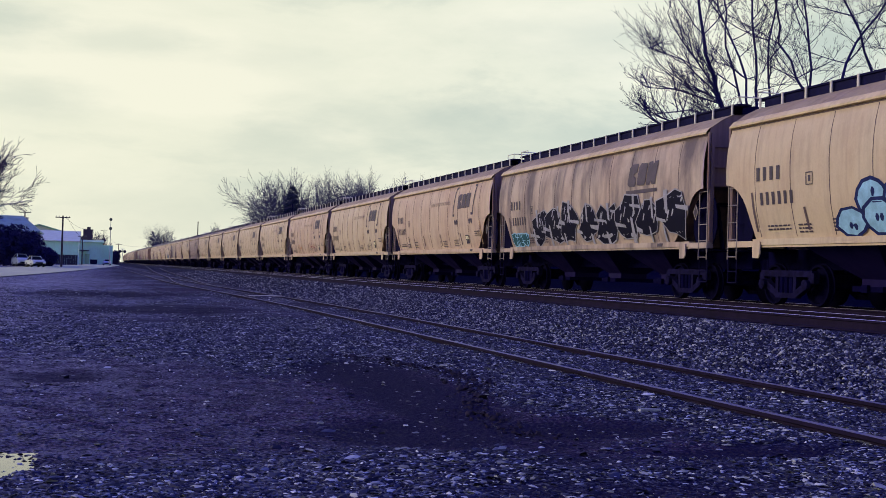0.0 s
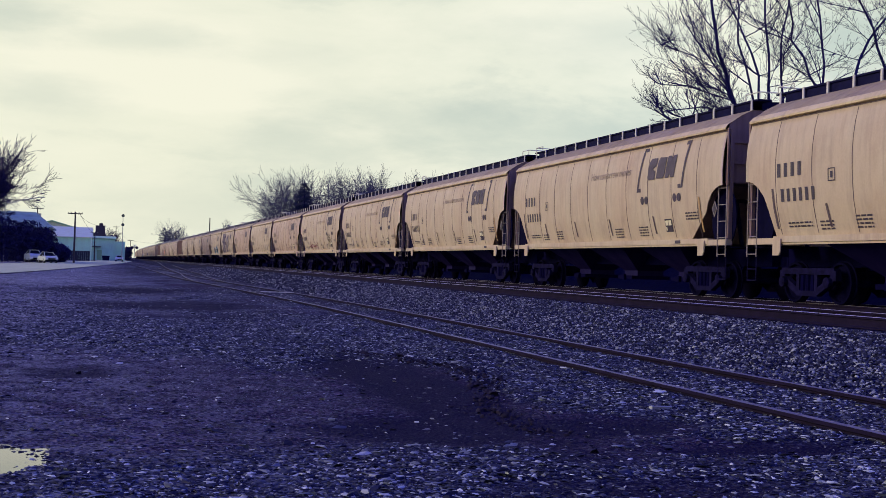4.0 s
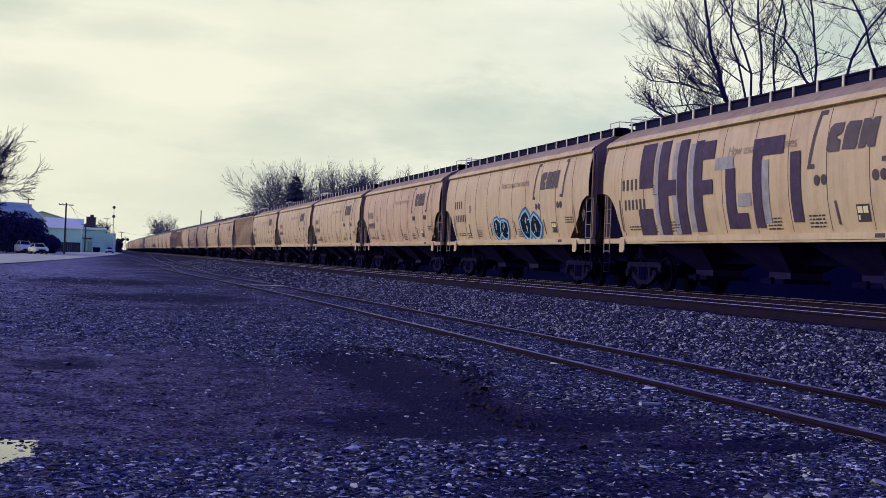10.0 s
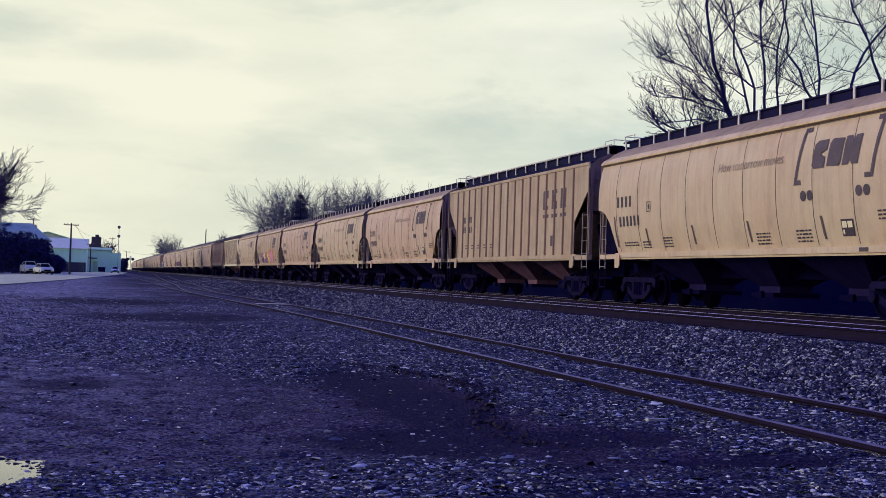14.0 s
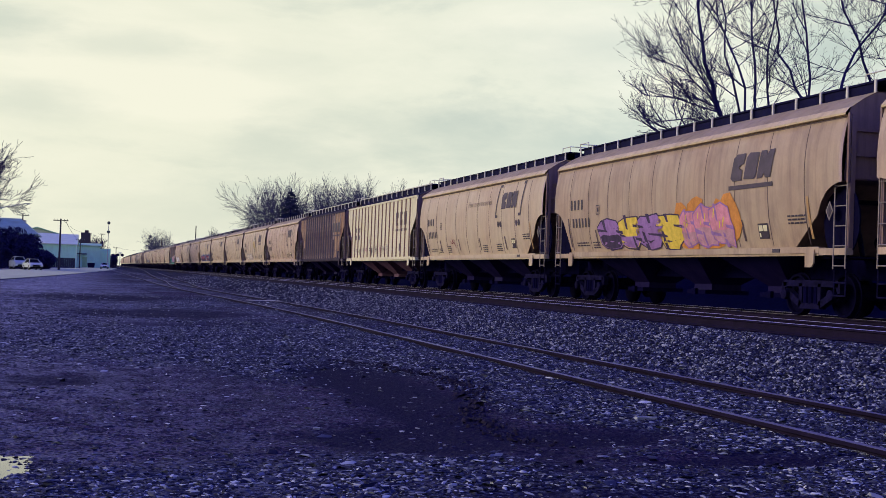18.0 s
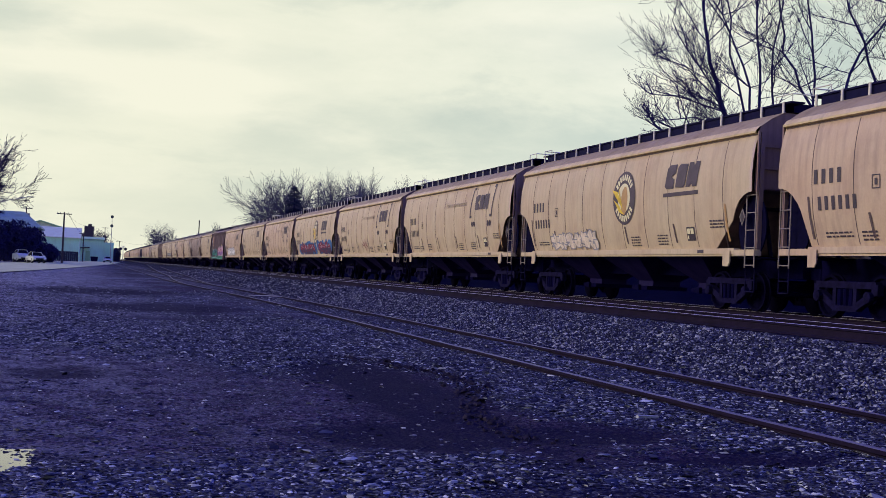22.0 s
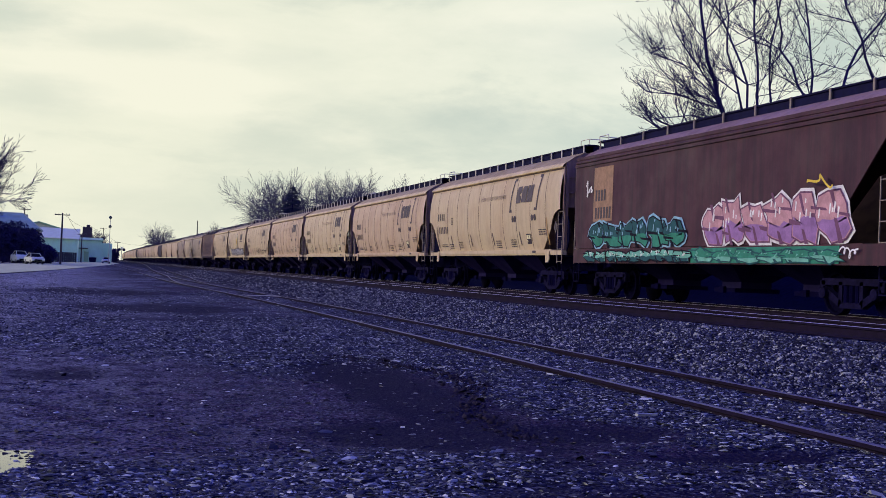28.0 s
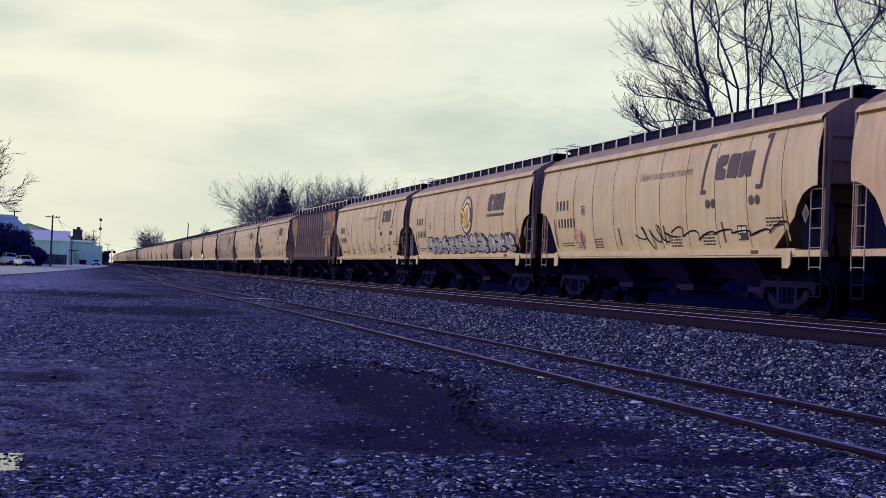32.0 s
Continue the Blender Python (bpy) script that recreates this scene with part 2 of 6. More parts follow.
WHITE = simple("white_marking_paint", (0.72, 0.70, 0.66), 0.6, vary=0.15)
ORANGE = simple("amber_marking_paint", (0.42, 0.24, 0.09), 0.5, vary=0.2)


# ---- mesh helpers ----
class Shape:
    """Vertices and faces of one mesh."""

    def __init__(self):
        self.v, self.f = [], []

    def box(self, x0, x1, y0, y1, z0, z1):
        i = len(self.v)
        self.v += [(x, y, z) for x in (x0, x1) for y in (y0, y1) for z in (z0, z1)]
        self.f += [tuple(i + j for j in q) for q in ((0, 1, 3, 2), (4, 6, 7, 5), (0, 4, 5, 1), (2, 3, 7, 6), (0, 2, 6, 4), (1, 5, 7, 3))]
        return self

    def prism(self, ring, off):
        """A flat outline and its copy moved by off, closed."""
        i, n = len(self.v), len(ring)
        self.v += [tuple(p) for p in ring] + [tuple(Vector(p) + Vector(off)) for p in ring]
        self.f += [tuple(range(i, i + n)), tuple(reversed(range(i + n, i + 2 * n)))]
        self.f += [(i + j, i + n + j, i + n + (j + 1) % n, i + (j + 1) % n) for j in range(n)]
        return self

    def tube(self, a, b, r0, r1=None, n=6, caps=True):
        a, b = Vector(a), Vector(b)
        d = (b - a).normalized()
        u = d.cross(Vector((0, 0, 1)) if abs(d.z) < 0.9 else Vector((1, 0, 0))).normalized()
        w = d.cross(u)
        i = len(self.v)
        for p, r in ((a, r0), (b, r0 if r1 is None else r1)):
            for k in range(n):
                t = 2 * math.pi * k / n
                self.v.append(tuple(p + u * (r * math.cos(t)) + w * (r * math.sin(t))))
        self.f += [(i + k, i + (k + 1) % n, i + n + (k + 1) % n, i + n + k) for k in range(n)]
        if caps:
            self.f += [tuple(reversed(range(i, i + n))), tuple(range(i + n, i + 2 * n))]
        return self

    def grid(self, rows):
        """A sheet through rows of points."""
        i, n = len(self.v), len(rows[0])
        for r in rows:
            self.v += [tuple(p) for p in r]
        self.f += [(i + a * n + b, i + a * n + b + 1, i + (a + 1) * n + b + 1, i + (a + 1) * n + b)
                   for a in range(len(rows) - 1) for b in range(n - 1)]
        return self

    def lathe(self, axis_pts, c, n=16, along="x"):
        """Rings (place, radius) about an axis through c."""
        i = len(self.v)
        for p, r in axis_pts:
            for k in range(n):
                t = 2 * math.pi * k / n
                q = (p, r * math.cos(t), r * math.sin(t)) if along == "x" else (r * math.cos(t), r * math.sin(t), p)
                self.v.append((c[0] + q[0], c[1] + q[1], c[2] + q[2]))
        m = len(axis_pts)
        self.f += [(i + a * n + k, i + a * n + (k + 1) % n, i + (a + 1) * n + (k + 1) % n, i + (a + 1) * n + k) for a in range(m - 1) for k in range(n)]
        self.f += [tuple(reversed(range(i, i + n))), tuple(range(i + (m - 1) * n, i + m * n))]
        return self

    def mesh(self, name, mats, smooth=False):
        me = bpy.data.meshes.new(name)
        me.from_pydata(self.v, [], self.f)
        for m in (mats if isinstance(mats, (list, tuple)) else [mats]):
            me.materials.append(m)
        if smooth:
            me.polygons.foreach_set("use_smooth", [True] * len(me.polygons))
        me.update()
        return me


def fix(me):
    """Face the sides of a closed mesh outwards."""
    bm = bmesh.new()
    bm.from_mesh(me)
    bmesh.ops.recalc_face_normals(bm, faces=bm.faces)
    bm.to_mesh(me)
    bm.free()
    return me


def part(name, shape, material, parent, label="", smooth=False, mend=True):
    me = shape if isinstance(shape, bpy.types.Mesh) else shape.mesh(name, material, smooth)
    if mend and not isinstance(shape, bpy.types.Mesh):
        fix(me)
    ob = new(name, me)
    ob.parent = parent
    return tagged(ob, label)


def thing(name, label, category, group="", kind=""):
    return tagged(new(name), label, category, group, kind)


def setting(name, shape, material, label, category, smooth=False, kind="structure"):
    ob = new(name, fix(shape.mesh(name, material, smooth)))
    return tagged(ob, label, category, "", kind)


# ---- the lie of the land ----
TRAIN_X, NEAR_X, GAUGE = 15.83, 11.74, 1.435   # centre lines of the two main tracks


def bend(s):
    """How far the main line swings to the right, far along."""
    return 2.2e-5 * max(s - 400, 0) ** 2


def siding_x(s):
    """The siding's centre line: straight, a slight jog to the left, straight again."""
    u = min(max((s - 26) / 54, 0), 1)
    return 6.07 - 1.25 * u * u * (3 - 2 * u)


def siding_z(s):
    return -0.53


def lead_x(s):
    """The lead that leaves the siding for the main line."""
    u = min(max((s - 62) / 250, 0), 1)
    return siding_x(s) + 5.6 * u * u * (3 - 2 * u) + 1.0 * min(max((s - 62) / 30, 0), 1)


def oval(x, s, cx, cs, rx, rs, soft=0.45):
    """1 inside a ragged oval, 0 outside."""
    d = math.hypot((x - cx) / rx, (s - cs) / rs) + 0.28 * noise.noise((x * 1.3, s * 0.9, 5.5)) + 0.12 * noise.noise((x * 4.1, s * 3.1, 9.5))
    return min(max((1 + soft / 2 - d) / soft, 0), 1)


def wetness(x, s):
    """Dark soaked mud: the long rut in the yard and smaller hollows."""
    if s > 70 or x > 9:
        return 0.0
    w = max(oval(x, s, 2.95, 12.0, 0.60, 4.6), 0.9 * oval(x, s, 3.5, 8.9, 1.1, 0.55), oval(x, s, 2.45, 8.9, 0.85, 0.9), 0.9 * oval(x, s, 4.4, 7.6, 0.8, 0.3), 0.6 * oval(x, s, 2.9, 6.2, 0.9, 0.4))
    return max(w, 0.7 * oval(x, s, -0.3, 13.5, 0.5, 0.8), 0.8 * oval(x, s, 1.6, 33, 2.4, 3.0), 0.8 * oval(x, s, 0.0, 47, 2.5, 4), 0.6 * oval(x, s, 1.4, 26.5, 2.0, 0.8))


def grit(x, s):
    """Where loose stone covers the soil."""
    if x > 7.4:
        return 1.0
    g = 0.35 + 0.75 * noise.noise((x * 0.5, s * 0.33, 1.7)) + 0.35 * noise.noise((x * 1.9, s * 1.2, 4.2))
    g += 0.9 * oval(x, s, 2.6, 21, 4.0, 6.5) + 0.8 * oval(x, s, 5.4, 14, 1.5, 12) + 0.75 * oval(x, s, 1.4, 6.4, 3.4, 1.7, 1.3)
    g -= 0.85 * oval(x, s, 0.6, 11.4, 2.3, 2.9, 1.7) + 0.5 * oval(x, s, -1.2, 14.5, 1.5, 2.4)
    return min(max(g - 0.9 * wetness(x, s), 0), 1)


def ground_z(x, s):
    """Height of the ground: a yard, a ballast shoulder, the main line's bed, an added unseen bank beyond."""
    yard = -0.655 + 0.06 * min(max((x - 1) / 4, 0), 1)
    if s < 60 and -12 < x < 12:
        yard += 0.028 * noise.noise((x * 0.55, s * 0.4, 3.1)) + 0.012 * noise.noise((x * 2.1, s * 1.7, 7.7)) - 0.035 * wetness(x, s) - 0.05 * oval(x, s, -1.05, 7.75, 0.72, 0.6)
    toe = 7.55 + bend(s)
    u = min(max((x - toe) / 2.5, 0), 1)
    top = -0.20
    z = yard + (top - yard) * u
    # added bank, closes off the light seen below the cars
    if x > 19.0 + bend(s):
        z = top + 1.9 * min((x - 19.0 - bend(s)) / 3.5, 1)
    return z


GROUND = Mat("wet_gravel_yard", 0.7)
gp = GROUND.co(world_space=True)
g_mid = GROUND.noise(gp, 1.6, 5, 0.65)
g_fine = GROUND.noise(gp, 26, 5, 0.7)
g_cell = GROUND.voronoi(gp, 30, "Color")
g_dist = GROUND.voronoi(gp, 30)
g_soil = GROUND.ramp(g_mid, (0.3, (0.042, 0.028, 0.056)), (0.7, (0.115, 0.075, 0.108)))
g_grit = GROUND.ramp(g_cell, (0.15, (0.010, 0.010, 0.020)), (0.6, (0.048, 0.049, 0.075)), (1.0, (0.24, 0.24, 0.29)))
g_att = GROUND.n.new("ShaderNodeAttribute")
g_att.attribute_name = "yard"
g_sep = GROUND.n.new("ShaderNodeSeparateColor")
GROUND.l.new(g_att.outputs["Color"], g_sep.inputs[0])
g_mask = GROUND.ramp(GROUND.mix(0.4, g_sep.outputs[1], g_mid), (0.30, 0.0), (0.52, 1.0))
g_wet = g_sep.outputs[0]
g_col = GROUND.mix(g_mask, g_soil, g_grit)
g_xyz = GROUND.n.new("ShaderNodeSeparateXYZ")
GROUND.l.new(gp, g_xyz.inputs[0])
# far yard lightened: pale gravel bands, with wet sky sheen put into their colour
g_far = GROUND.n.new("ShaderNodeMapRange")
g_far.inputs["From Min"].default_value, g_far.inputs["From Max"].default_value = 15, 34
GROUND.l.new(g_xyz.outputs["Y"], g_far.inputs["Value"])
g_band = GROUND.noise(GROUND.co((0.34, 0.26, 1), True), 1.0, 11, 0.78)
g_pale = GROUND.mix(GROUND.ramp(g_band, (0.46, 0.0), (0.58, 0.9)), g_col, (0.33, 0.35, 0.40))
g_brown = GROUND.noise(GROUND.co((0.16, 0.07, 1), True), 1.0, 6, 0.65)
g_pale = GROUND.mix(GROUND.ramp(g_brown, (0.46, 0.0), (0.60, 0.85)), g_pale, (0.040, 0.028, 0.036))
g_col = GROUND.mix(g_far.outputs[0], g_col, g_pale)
g_lump = GROUND.noise(gp, 7, 6, 0.72)
g_col = GROUND.mix(GROUND.ramp(g_lump, (0.40, 0.8), (0.54, 0.0)), g_col, (0.010, 0.008, 0.026))
g_col = GROUND.mix(GROUND.ramp(g_fine, (0.40, 0.85), (0.56, 0.0)), g_col, (0.007, 0.006, 0.022))
g_left = GROUND.n.new("ShaderNodeMapRange")      # sky sheen towards the street, put into the colour as paler gravel
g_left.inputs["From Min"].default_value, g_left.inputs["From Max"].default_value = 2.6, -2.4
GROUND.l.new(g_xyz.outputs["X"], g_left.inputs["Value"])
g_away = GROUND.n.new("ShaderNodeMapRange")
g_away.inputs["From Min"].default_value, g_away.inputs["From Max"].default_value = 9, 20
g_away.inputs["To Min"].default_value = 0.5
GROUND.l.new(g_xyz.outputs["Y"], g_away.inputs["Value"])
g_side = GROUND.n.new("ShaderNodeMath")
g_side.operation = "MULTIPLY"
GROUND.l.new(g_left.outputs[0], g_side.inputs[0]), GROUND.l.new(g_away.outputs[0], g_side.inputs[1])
g_sheen = GROUND.mix(GROUND.ramp(GROUND.noise(GROUND.co((0.8, 0.6, 1), True), 3.4, 11, 0.78), (0.42, 0.0), (0.58, 0.95)), g_col, (0.46, 0.46, 0.46))
g_col = GROUND.mix(g_side.outputs[0], g_col, g_sheen)
g_speck = GROUND.voronoi(gp, 48, "Color")
g_col = GROUND.mix(GROUND.ramp(g_speck, (0.64, 0.0), (0.82, 0.5)), g_col, (0.21, 0.22, 0.25))
g_dark = GROUND.voronoi(gp, 37, "Color")
g_col = GROUND.mix(GROUND.ramp(g_dark, (0.55, 0.0), (0.70, 0.8)), g_col, (0.006, 0.005, 0.020))
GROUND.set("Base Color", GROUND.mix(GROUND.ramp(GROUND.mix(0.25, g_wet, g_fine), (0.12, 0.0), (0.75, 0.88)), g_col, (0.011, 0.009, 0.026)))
GROUND.set("Roughness", GROUND.mix(g_wet, GROUND.ramp(g_mid, (0.35, 0.65), (0.65, 0.95)), (0.8, 0.8, 0.8)))
GROUND.set("Specular IOR Level", 0.02)
GROUND.bump(GROUND.mix(0.5, g_fine, g_dist), 1.0, 0.04)

BALLAST = Mat("grey_ballast", 0.9, 0.0, 0.02)
bp = BALLAST.co(world_space=True)
BALLAST.set("Base Color", BALLAST.mix(BALLAST.ramp(BALLAST.voronoi(bp, 15), (0.25, 0.0), (0.62, 0.9)),
                                       BALLAST.ramp(BALLAST.voronoi(bp, 15, "Color"), (0.1, (0.012, 0.012, 0.030)), (0.9, (0.11, 0.112, 0.16))), (0.004, 0.004, 0.012)))
BALLAST.bump(BALLAST.voronoi(bp, 15), 1.0, 0.06)
STONE = Mat("ballast_stone", 0.85, 0.0, 0.2)
STONE.set("Base Color", STONE.mix(STONE.ramp(STONE.noise(STONE.co(world_space=True), 40, 3), (0.3, 0.0), (0.7, 0.5)),
                                  STONE.ramp(STONE.random(True), (0.0, (0.004, 0.004, 0.018)), (0.45, (0.015, 0.016, 0.042)), (0.76, (0.100, 0.107, 0.150)), (1.0, (0.58, 0.58, 0.50))), (0.014, 0.014, 0.028)))
SLATE = Mat("yard_gravel_stone", 0.7, 0.0, 0.25)
SLATE.set("Base Color", SLATE.ramp(SLATE.random(True), (0.0, (0.004, 0.004, 0.014)), (0.42, (0.013, 0.0135, 0.030)), (0.70, (0.060, 0.065, 0.084)), (0.90, (0.29, 0.30, 0.275)), (1.0, (0.62, 0.62, 0.54))))
RAIL_SIDE = simple("rusty_rail_web", (0.011, 0.0062, 0.021), 0.9, vary=0.4, scale=3, spec=0.1)
RAIL_TOP = Mat("worn_rail_head", 0.42, 0.7)
RAIL_TOP.set("Base Color", RAIL_TOP.ramp(RAIL_TOP.noise(RAIL_TOP.co((6, 0.3, 1)), 3), (0.3, (0.62, 0.58, 0.56)), (0.7, (0.82, 0.78, 0.74))))
RUST_TOP = Mat("dull_siding_rail_head", 0.5, 0.3)
RUST_TOP.set("Base Color", RUST_TOP.ramp(RUST_TOP.noise(RUST_TOP.co((6, 0.5, 1)), 3), (0.3, (0.065, 0.055, 0.065)), (0.7, (0.17, 0.15, 0.155))))
# unseen bank behind the train, its shade put into a near-black colour
BANK = simple("added_dark_bank", (0.004, 0.003, 0.022), 0.95, vary=0.5, spec=0.02)
TIE = simple("creosoted_tie", (0.012, 0.008, 0.026), 0.9, vary=0.4, spec=0.1)


def stations(a, b, fine, coarse, split):
    out, s = [], a
    while s < b:
        out.append(s)
        s += fine if s < split else coarse * (1 + max(s - split, 0) / 60)
    return out + [b]


def build_ground():
    ys = [-60, -30, -12] + stations(-4, 26, 0.22, 2, 26) + stations(26.5, 900, 0.8, 1.6, 60) + [1100, 1500, 2200, 3500]
    xs = [-900, -400, -200, -100, -60, -40, -28, -20, -15, -11, -9, -7.5, -6, -5] + [-4.2 + 0.22 * i for i in range(53)] + [7.6, 7.9, 8.3, 8.8, 9.3, 9.7, 10.0, 10.3]
    xs += [11, 12.5, 14, 16, 18, 19, 20, 21.5, 22.5, 24.6, 30, 45, 70, 110, 200, 400, 900]
    sh = Shape()
    rows = [[(x + (bend(s) if 7.5 < x < 60 else 0), s, ground_z(x + (bend(s) if 7.5 < x < 60 else 0), s)) for x in xs] for s in ys]
    sh.grid(rows)
    me = sh.mesh("ground", [GROUND.m, BALLAST.m, BANK], True)
    for p in me.polygons:
        c = p.center
        if 7.7 + bend(c.y) < c.x < 17.6 + bend(c.y) and c.y < 2000:
            p.material_index = 1
        # bed behind the train takes the same near-black in place of shade
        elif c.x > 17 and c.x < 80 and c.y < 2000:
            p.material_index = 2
    me.update()
    col = me.color_attributes.new("yard", "FLOAT_COLOR", "POINT")
    flat = []
    for v in me.vertices:
        x, s = v.co.x, v.co.y
        near = s < 80 and -12 < x < 9
        flat += [wetness(x, s) if near else 0.0, grit(x, s) if near else 0.8, 0.0, 1.0]
    col.data.foreach_set("color", flat)
    ob = new("ground", me)
    tagged(ob, "dark wet gravel yard and grey ballast bed", "ground", "", "structure")


def rail(parent, xf, zf, s0, s1, top, label):
    prof = [(-0.07, -0.18), (-0.07, -0.165), (-0.012, -0.145), (-0.012, -0.045), (-0.036, -0.035), (-0.036, -0.004), (-0.028, 0.0),
            (0.028, 0.0), (0.036, -0.004), (0.036, -0.035), (0.012, -0.045), (0.012, -0.145), (0.07, -0.165), (0.07, -0.18)]
    rows = [[(xf(s) + px, s, zf(s) + pz) for px, pz in prof] for s in stations(s0, s1, 1.0, 4, 60)]
    sh = Shape().grid(rows)
    me = sh.mesh("rail", [RAIL_SIDE, top])
    for p in me.polygons:
        if abs(p.normal.z) > 0.3 and p.center.z > zf(p.center.y) - 0.01:
            p.material_index = 1
    ob = new("rail", me)
    ob.parent = parent
    return tagged(ob, label)


def build_tracks():
    for name, cx, s0 in (("main_track", NEAR_X, -8), ("train_track", TRAIN_X, -8)):
        tr = thing(name, "steel rails on timber ties in grey ballast", "railway track", "main line tracks", "structure")
        for side in (-1, 1):
            rail(tr, lambda s, k=side, c=cx: c + k * (GAUGE / 2 + 0.036) + bend(s), lambda s: 0.0, s0, 1500, RAIL_TOP.m, "rail with a bright worn head")
        tie = fix(Shape().box(-1.3, 1.3, -0.11, 0.11, -0.34, -0.182).mesh("tie", TIE))
        for i in range(68):
            ob = new("tie", tie)
            ob.parent = tr
            ob.location = (cx, 6 + i * 0.53, 0)
    tr = thing("siding_track", "dull rusty siding rails sunk in gravel", "railway track", "", "structure")
    for side in (-1, 1):
        rail(tr, lambda s, k=side: siding_x(s) + k * (GAUGE / 2 + 0.036), siding_z, -6, 300, RUST_TOP.m, "dull rusty rail")
    tr = thing("lead_track", "rusty lead leaving the siding for the main line", "railway track", "", "structure")
    for side in (-1, 1):
        rail(tr, lambda s, k=side: lead_x(s) + k * (GAUGE / 2 + 0.036), lambda s: -0.52 + 0.4 * min(max((s - 80) / 200, 0), 1), 66, 300, RUST_TOP.m, "dull rusty rail")


def scatter(name, n, place, size, material, label, flat=0.6, seed=1, spread=0.48, long=1.0, lean=0.5):
    """Many small angular stones as one mesh."""
    rng = np.random.default_rng(seed)
    base = np.array([(1, 0, -.2), (.35, .9, -.25), (-.8, .6, -.2), (-.85, -.55, -.25), (.3, -.95, -.2), (.45, .25, .75), (-.5, .35, .8), (-.1, -.6, .7)])
    faces = np.array([(0, 1, 5), (1, 2, 6), (1, 6, 5), (2, 3, 6), (3, 7, 6), (3, 4, 7), (4, 0, 5), (4, 5, 7), (5, 6, 7)])
    pts = np.array([place(rng) for _ in range(n)])
    ang = rng.uniform(0, 2 * np.pi, n)
    sc = np.exp(rng.normal(np.log(size), spread, n))
    v = base[None] * (1 + rng.uniform(-.3, .3, (n, 8, 3)))
    v[:, :, 1] *= rng.uniform(.55, 1.0, n)[:, None]
    v[:, :, 2] *= flat * rng.uniform(.6, 1.2, n)[:, None]
    v[:, :, 0] *= long
    tilt = rng.normal(0, lean, n)
    y, z = v[:, :, 1].copy(), v[:, :, 2].copy()
    v[:, :, 1], v[:, :, 2] = y * np.cos(tilt)[:, None] - z * np.sin(tilt)[:, None], y * np.sin(tilt)[:, None] + z * np.cos(tilt)[:, None]
    x, y = v[:, :, 0].copy(), v[:, :, 1].copy()
    v[:, :, 0], v[:, :, 1] = x * np.cos(ang)[:, None] - y * np.sin(ang)[:, None], x * np.sin(ang)[:, None] + y * np.cos(ang)[:, None]
    v = v * sc[:, None, None] * 0.5 + pts[:, None, :]
    f = faces[None] + (np.arange(n) * 8)[:, None, None]
    me = bpy.data.meshes.new(name)
    me.vertices.add(n * 8)
    me.vertices.foreach_set("co", v.reshape(-1))
    me.loops.add(n * 27)
    me.loops.foreach_set("vertex_index", f.reshape(-1).astype(np.int32))
    me.polygons.add(n * 9)
    me.polygons.foreach_set("loop_start", np.arange(n * 9, dtype=np.int32) * 3)
    me.polygons.foreach_set("use_smooth", np.zeros(n * 9, dtype=bool))
    me.materials.append(material)
    me.update(calc_edges=True)
    me.validate()
    return tagged(new(name, me), label, "stones", "", "stuff")


# ---- the grain train ----
PITCH, HALF = 17.05, 7.95         # coupled length of a car; half its body
SIDE = [(1.46, 1.38), (1.7, 1.455), (2.1, 1.545), (2.6, 1.60), (3.1, 1.615), (3.5, 1.59), (3.8, 1.54), (4.06, 1.47)]   # height, half width


def half_width(z):
    for (z0, w0), (z1, w1) in zip(SIDE, SIDE[1:]):
        if z <= z1:
            return w0 + (w1 - w0) * (z - z0) / (z1 - z0)
    return SIDE[-1][1]


def low_edge(y):
    """Where the side sheet ends below: a rounded cut beside both ends of the car."""
    d = HALF - abs(y)
    return 1.46 if d > 1.0 else 1.46 + 1.27 * math.sqrt(max(0, 1 - d * d)) ** 0.8


def side_sheet(sign, cuts=True):
    ys = [-HALF, -7.95, -7.8, -7.6, -7.4, -7.2, -7.1, -7.05, -6, -4, -2, 0, 2, 4, 6, 6.9, 7.05, 7.1, 7.2, 7.4, 7.6, 7.8, HALF]
    rows = []
    for y in ys:
        lo = low_edge(y) if cuts else 1.46
        zs = [lo + (4.06 - lo) * i / 12 for i in range(13)]
        rows.append([(sign * half_width(z), y, z) for z in zs])
    back = [[(x - sign * 0.02, y, z) for x, y, z in reversed(r)] for r in rows]
    sh = Shape()
    sh.grid([r + b + r[:1] for r, b in zip(rows, back)])
    return sh


def on_side(pts, out=0.012):
    """Points (y, z) laid on the near side."""
    return [(-half_width(z) - out, y, z) for y, z in pts]


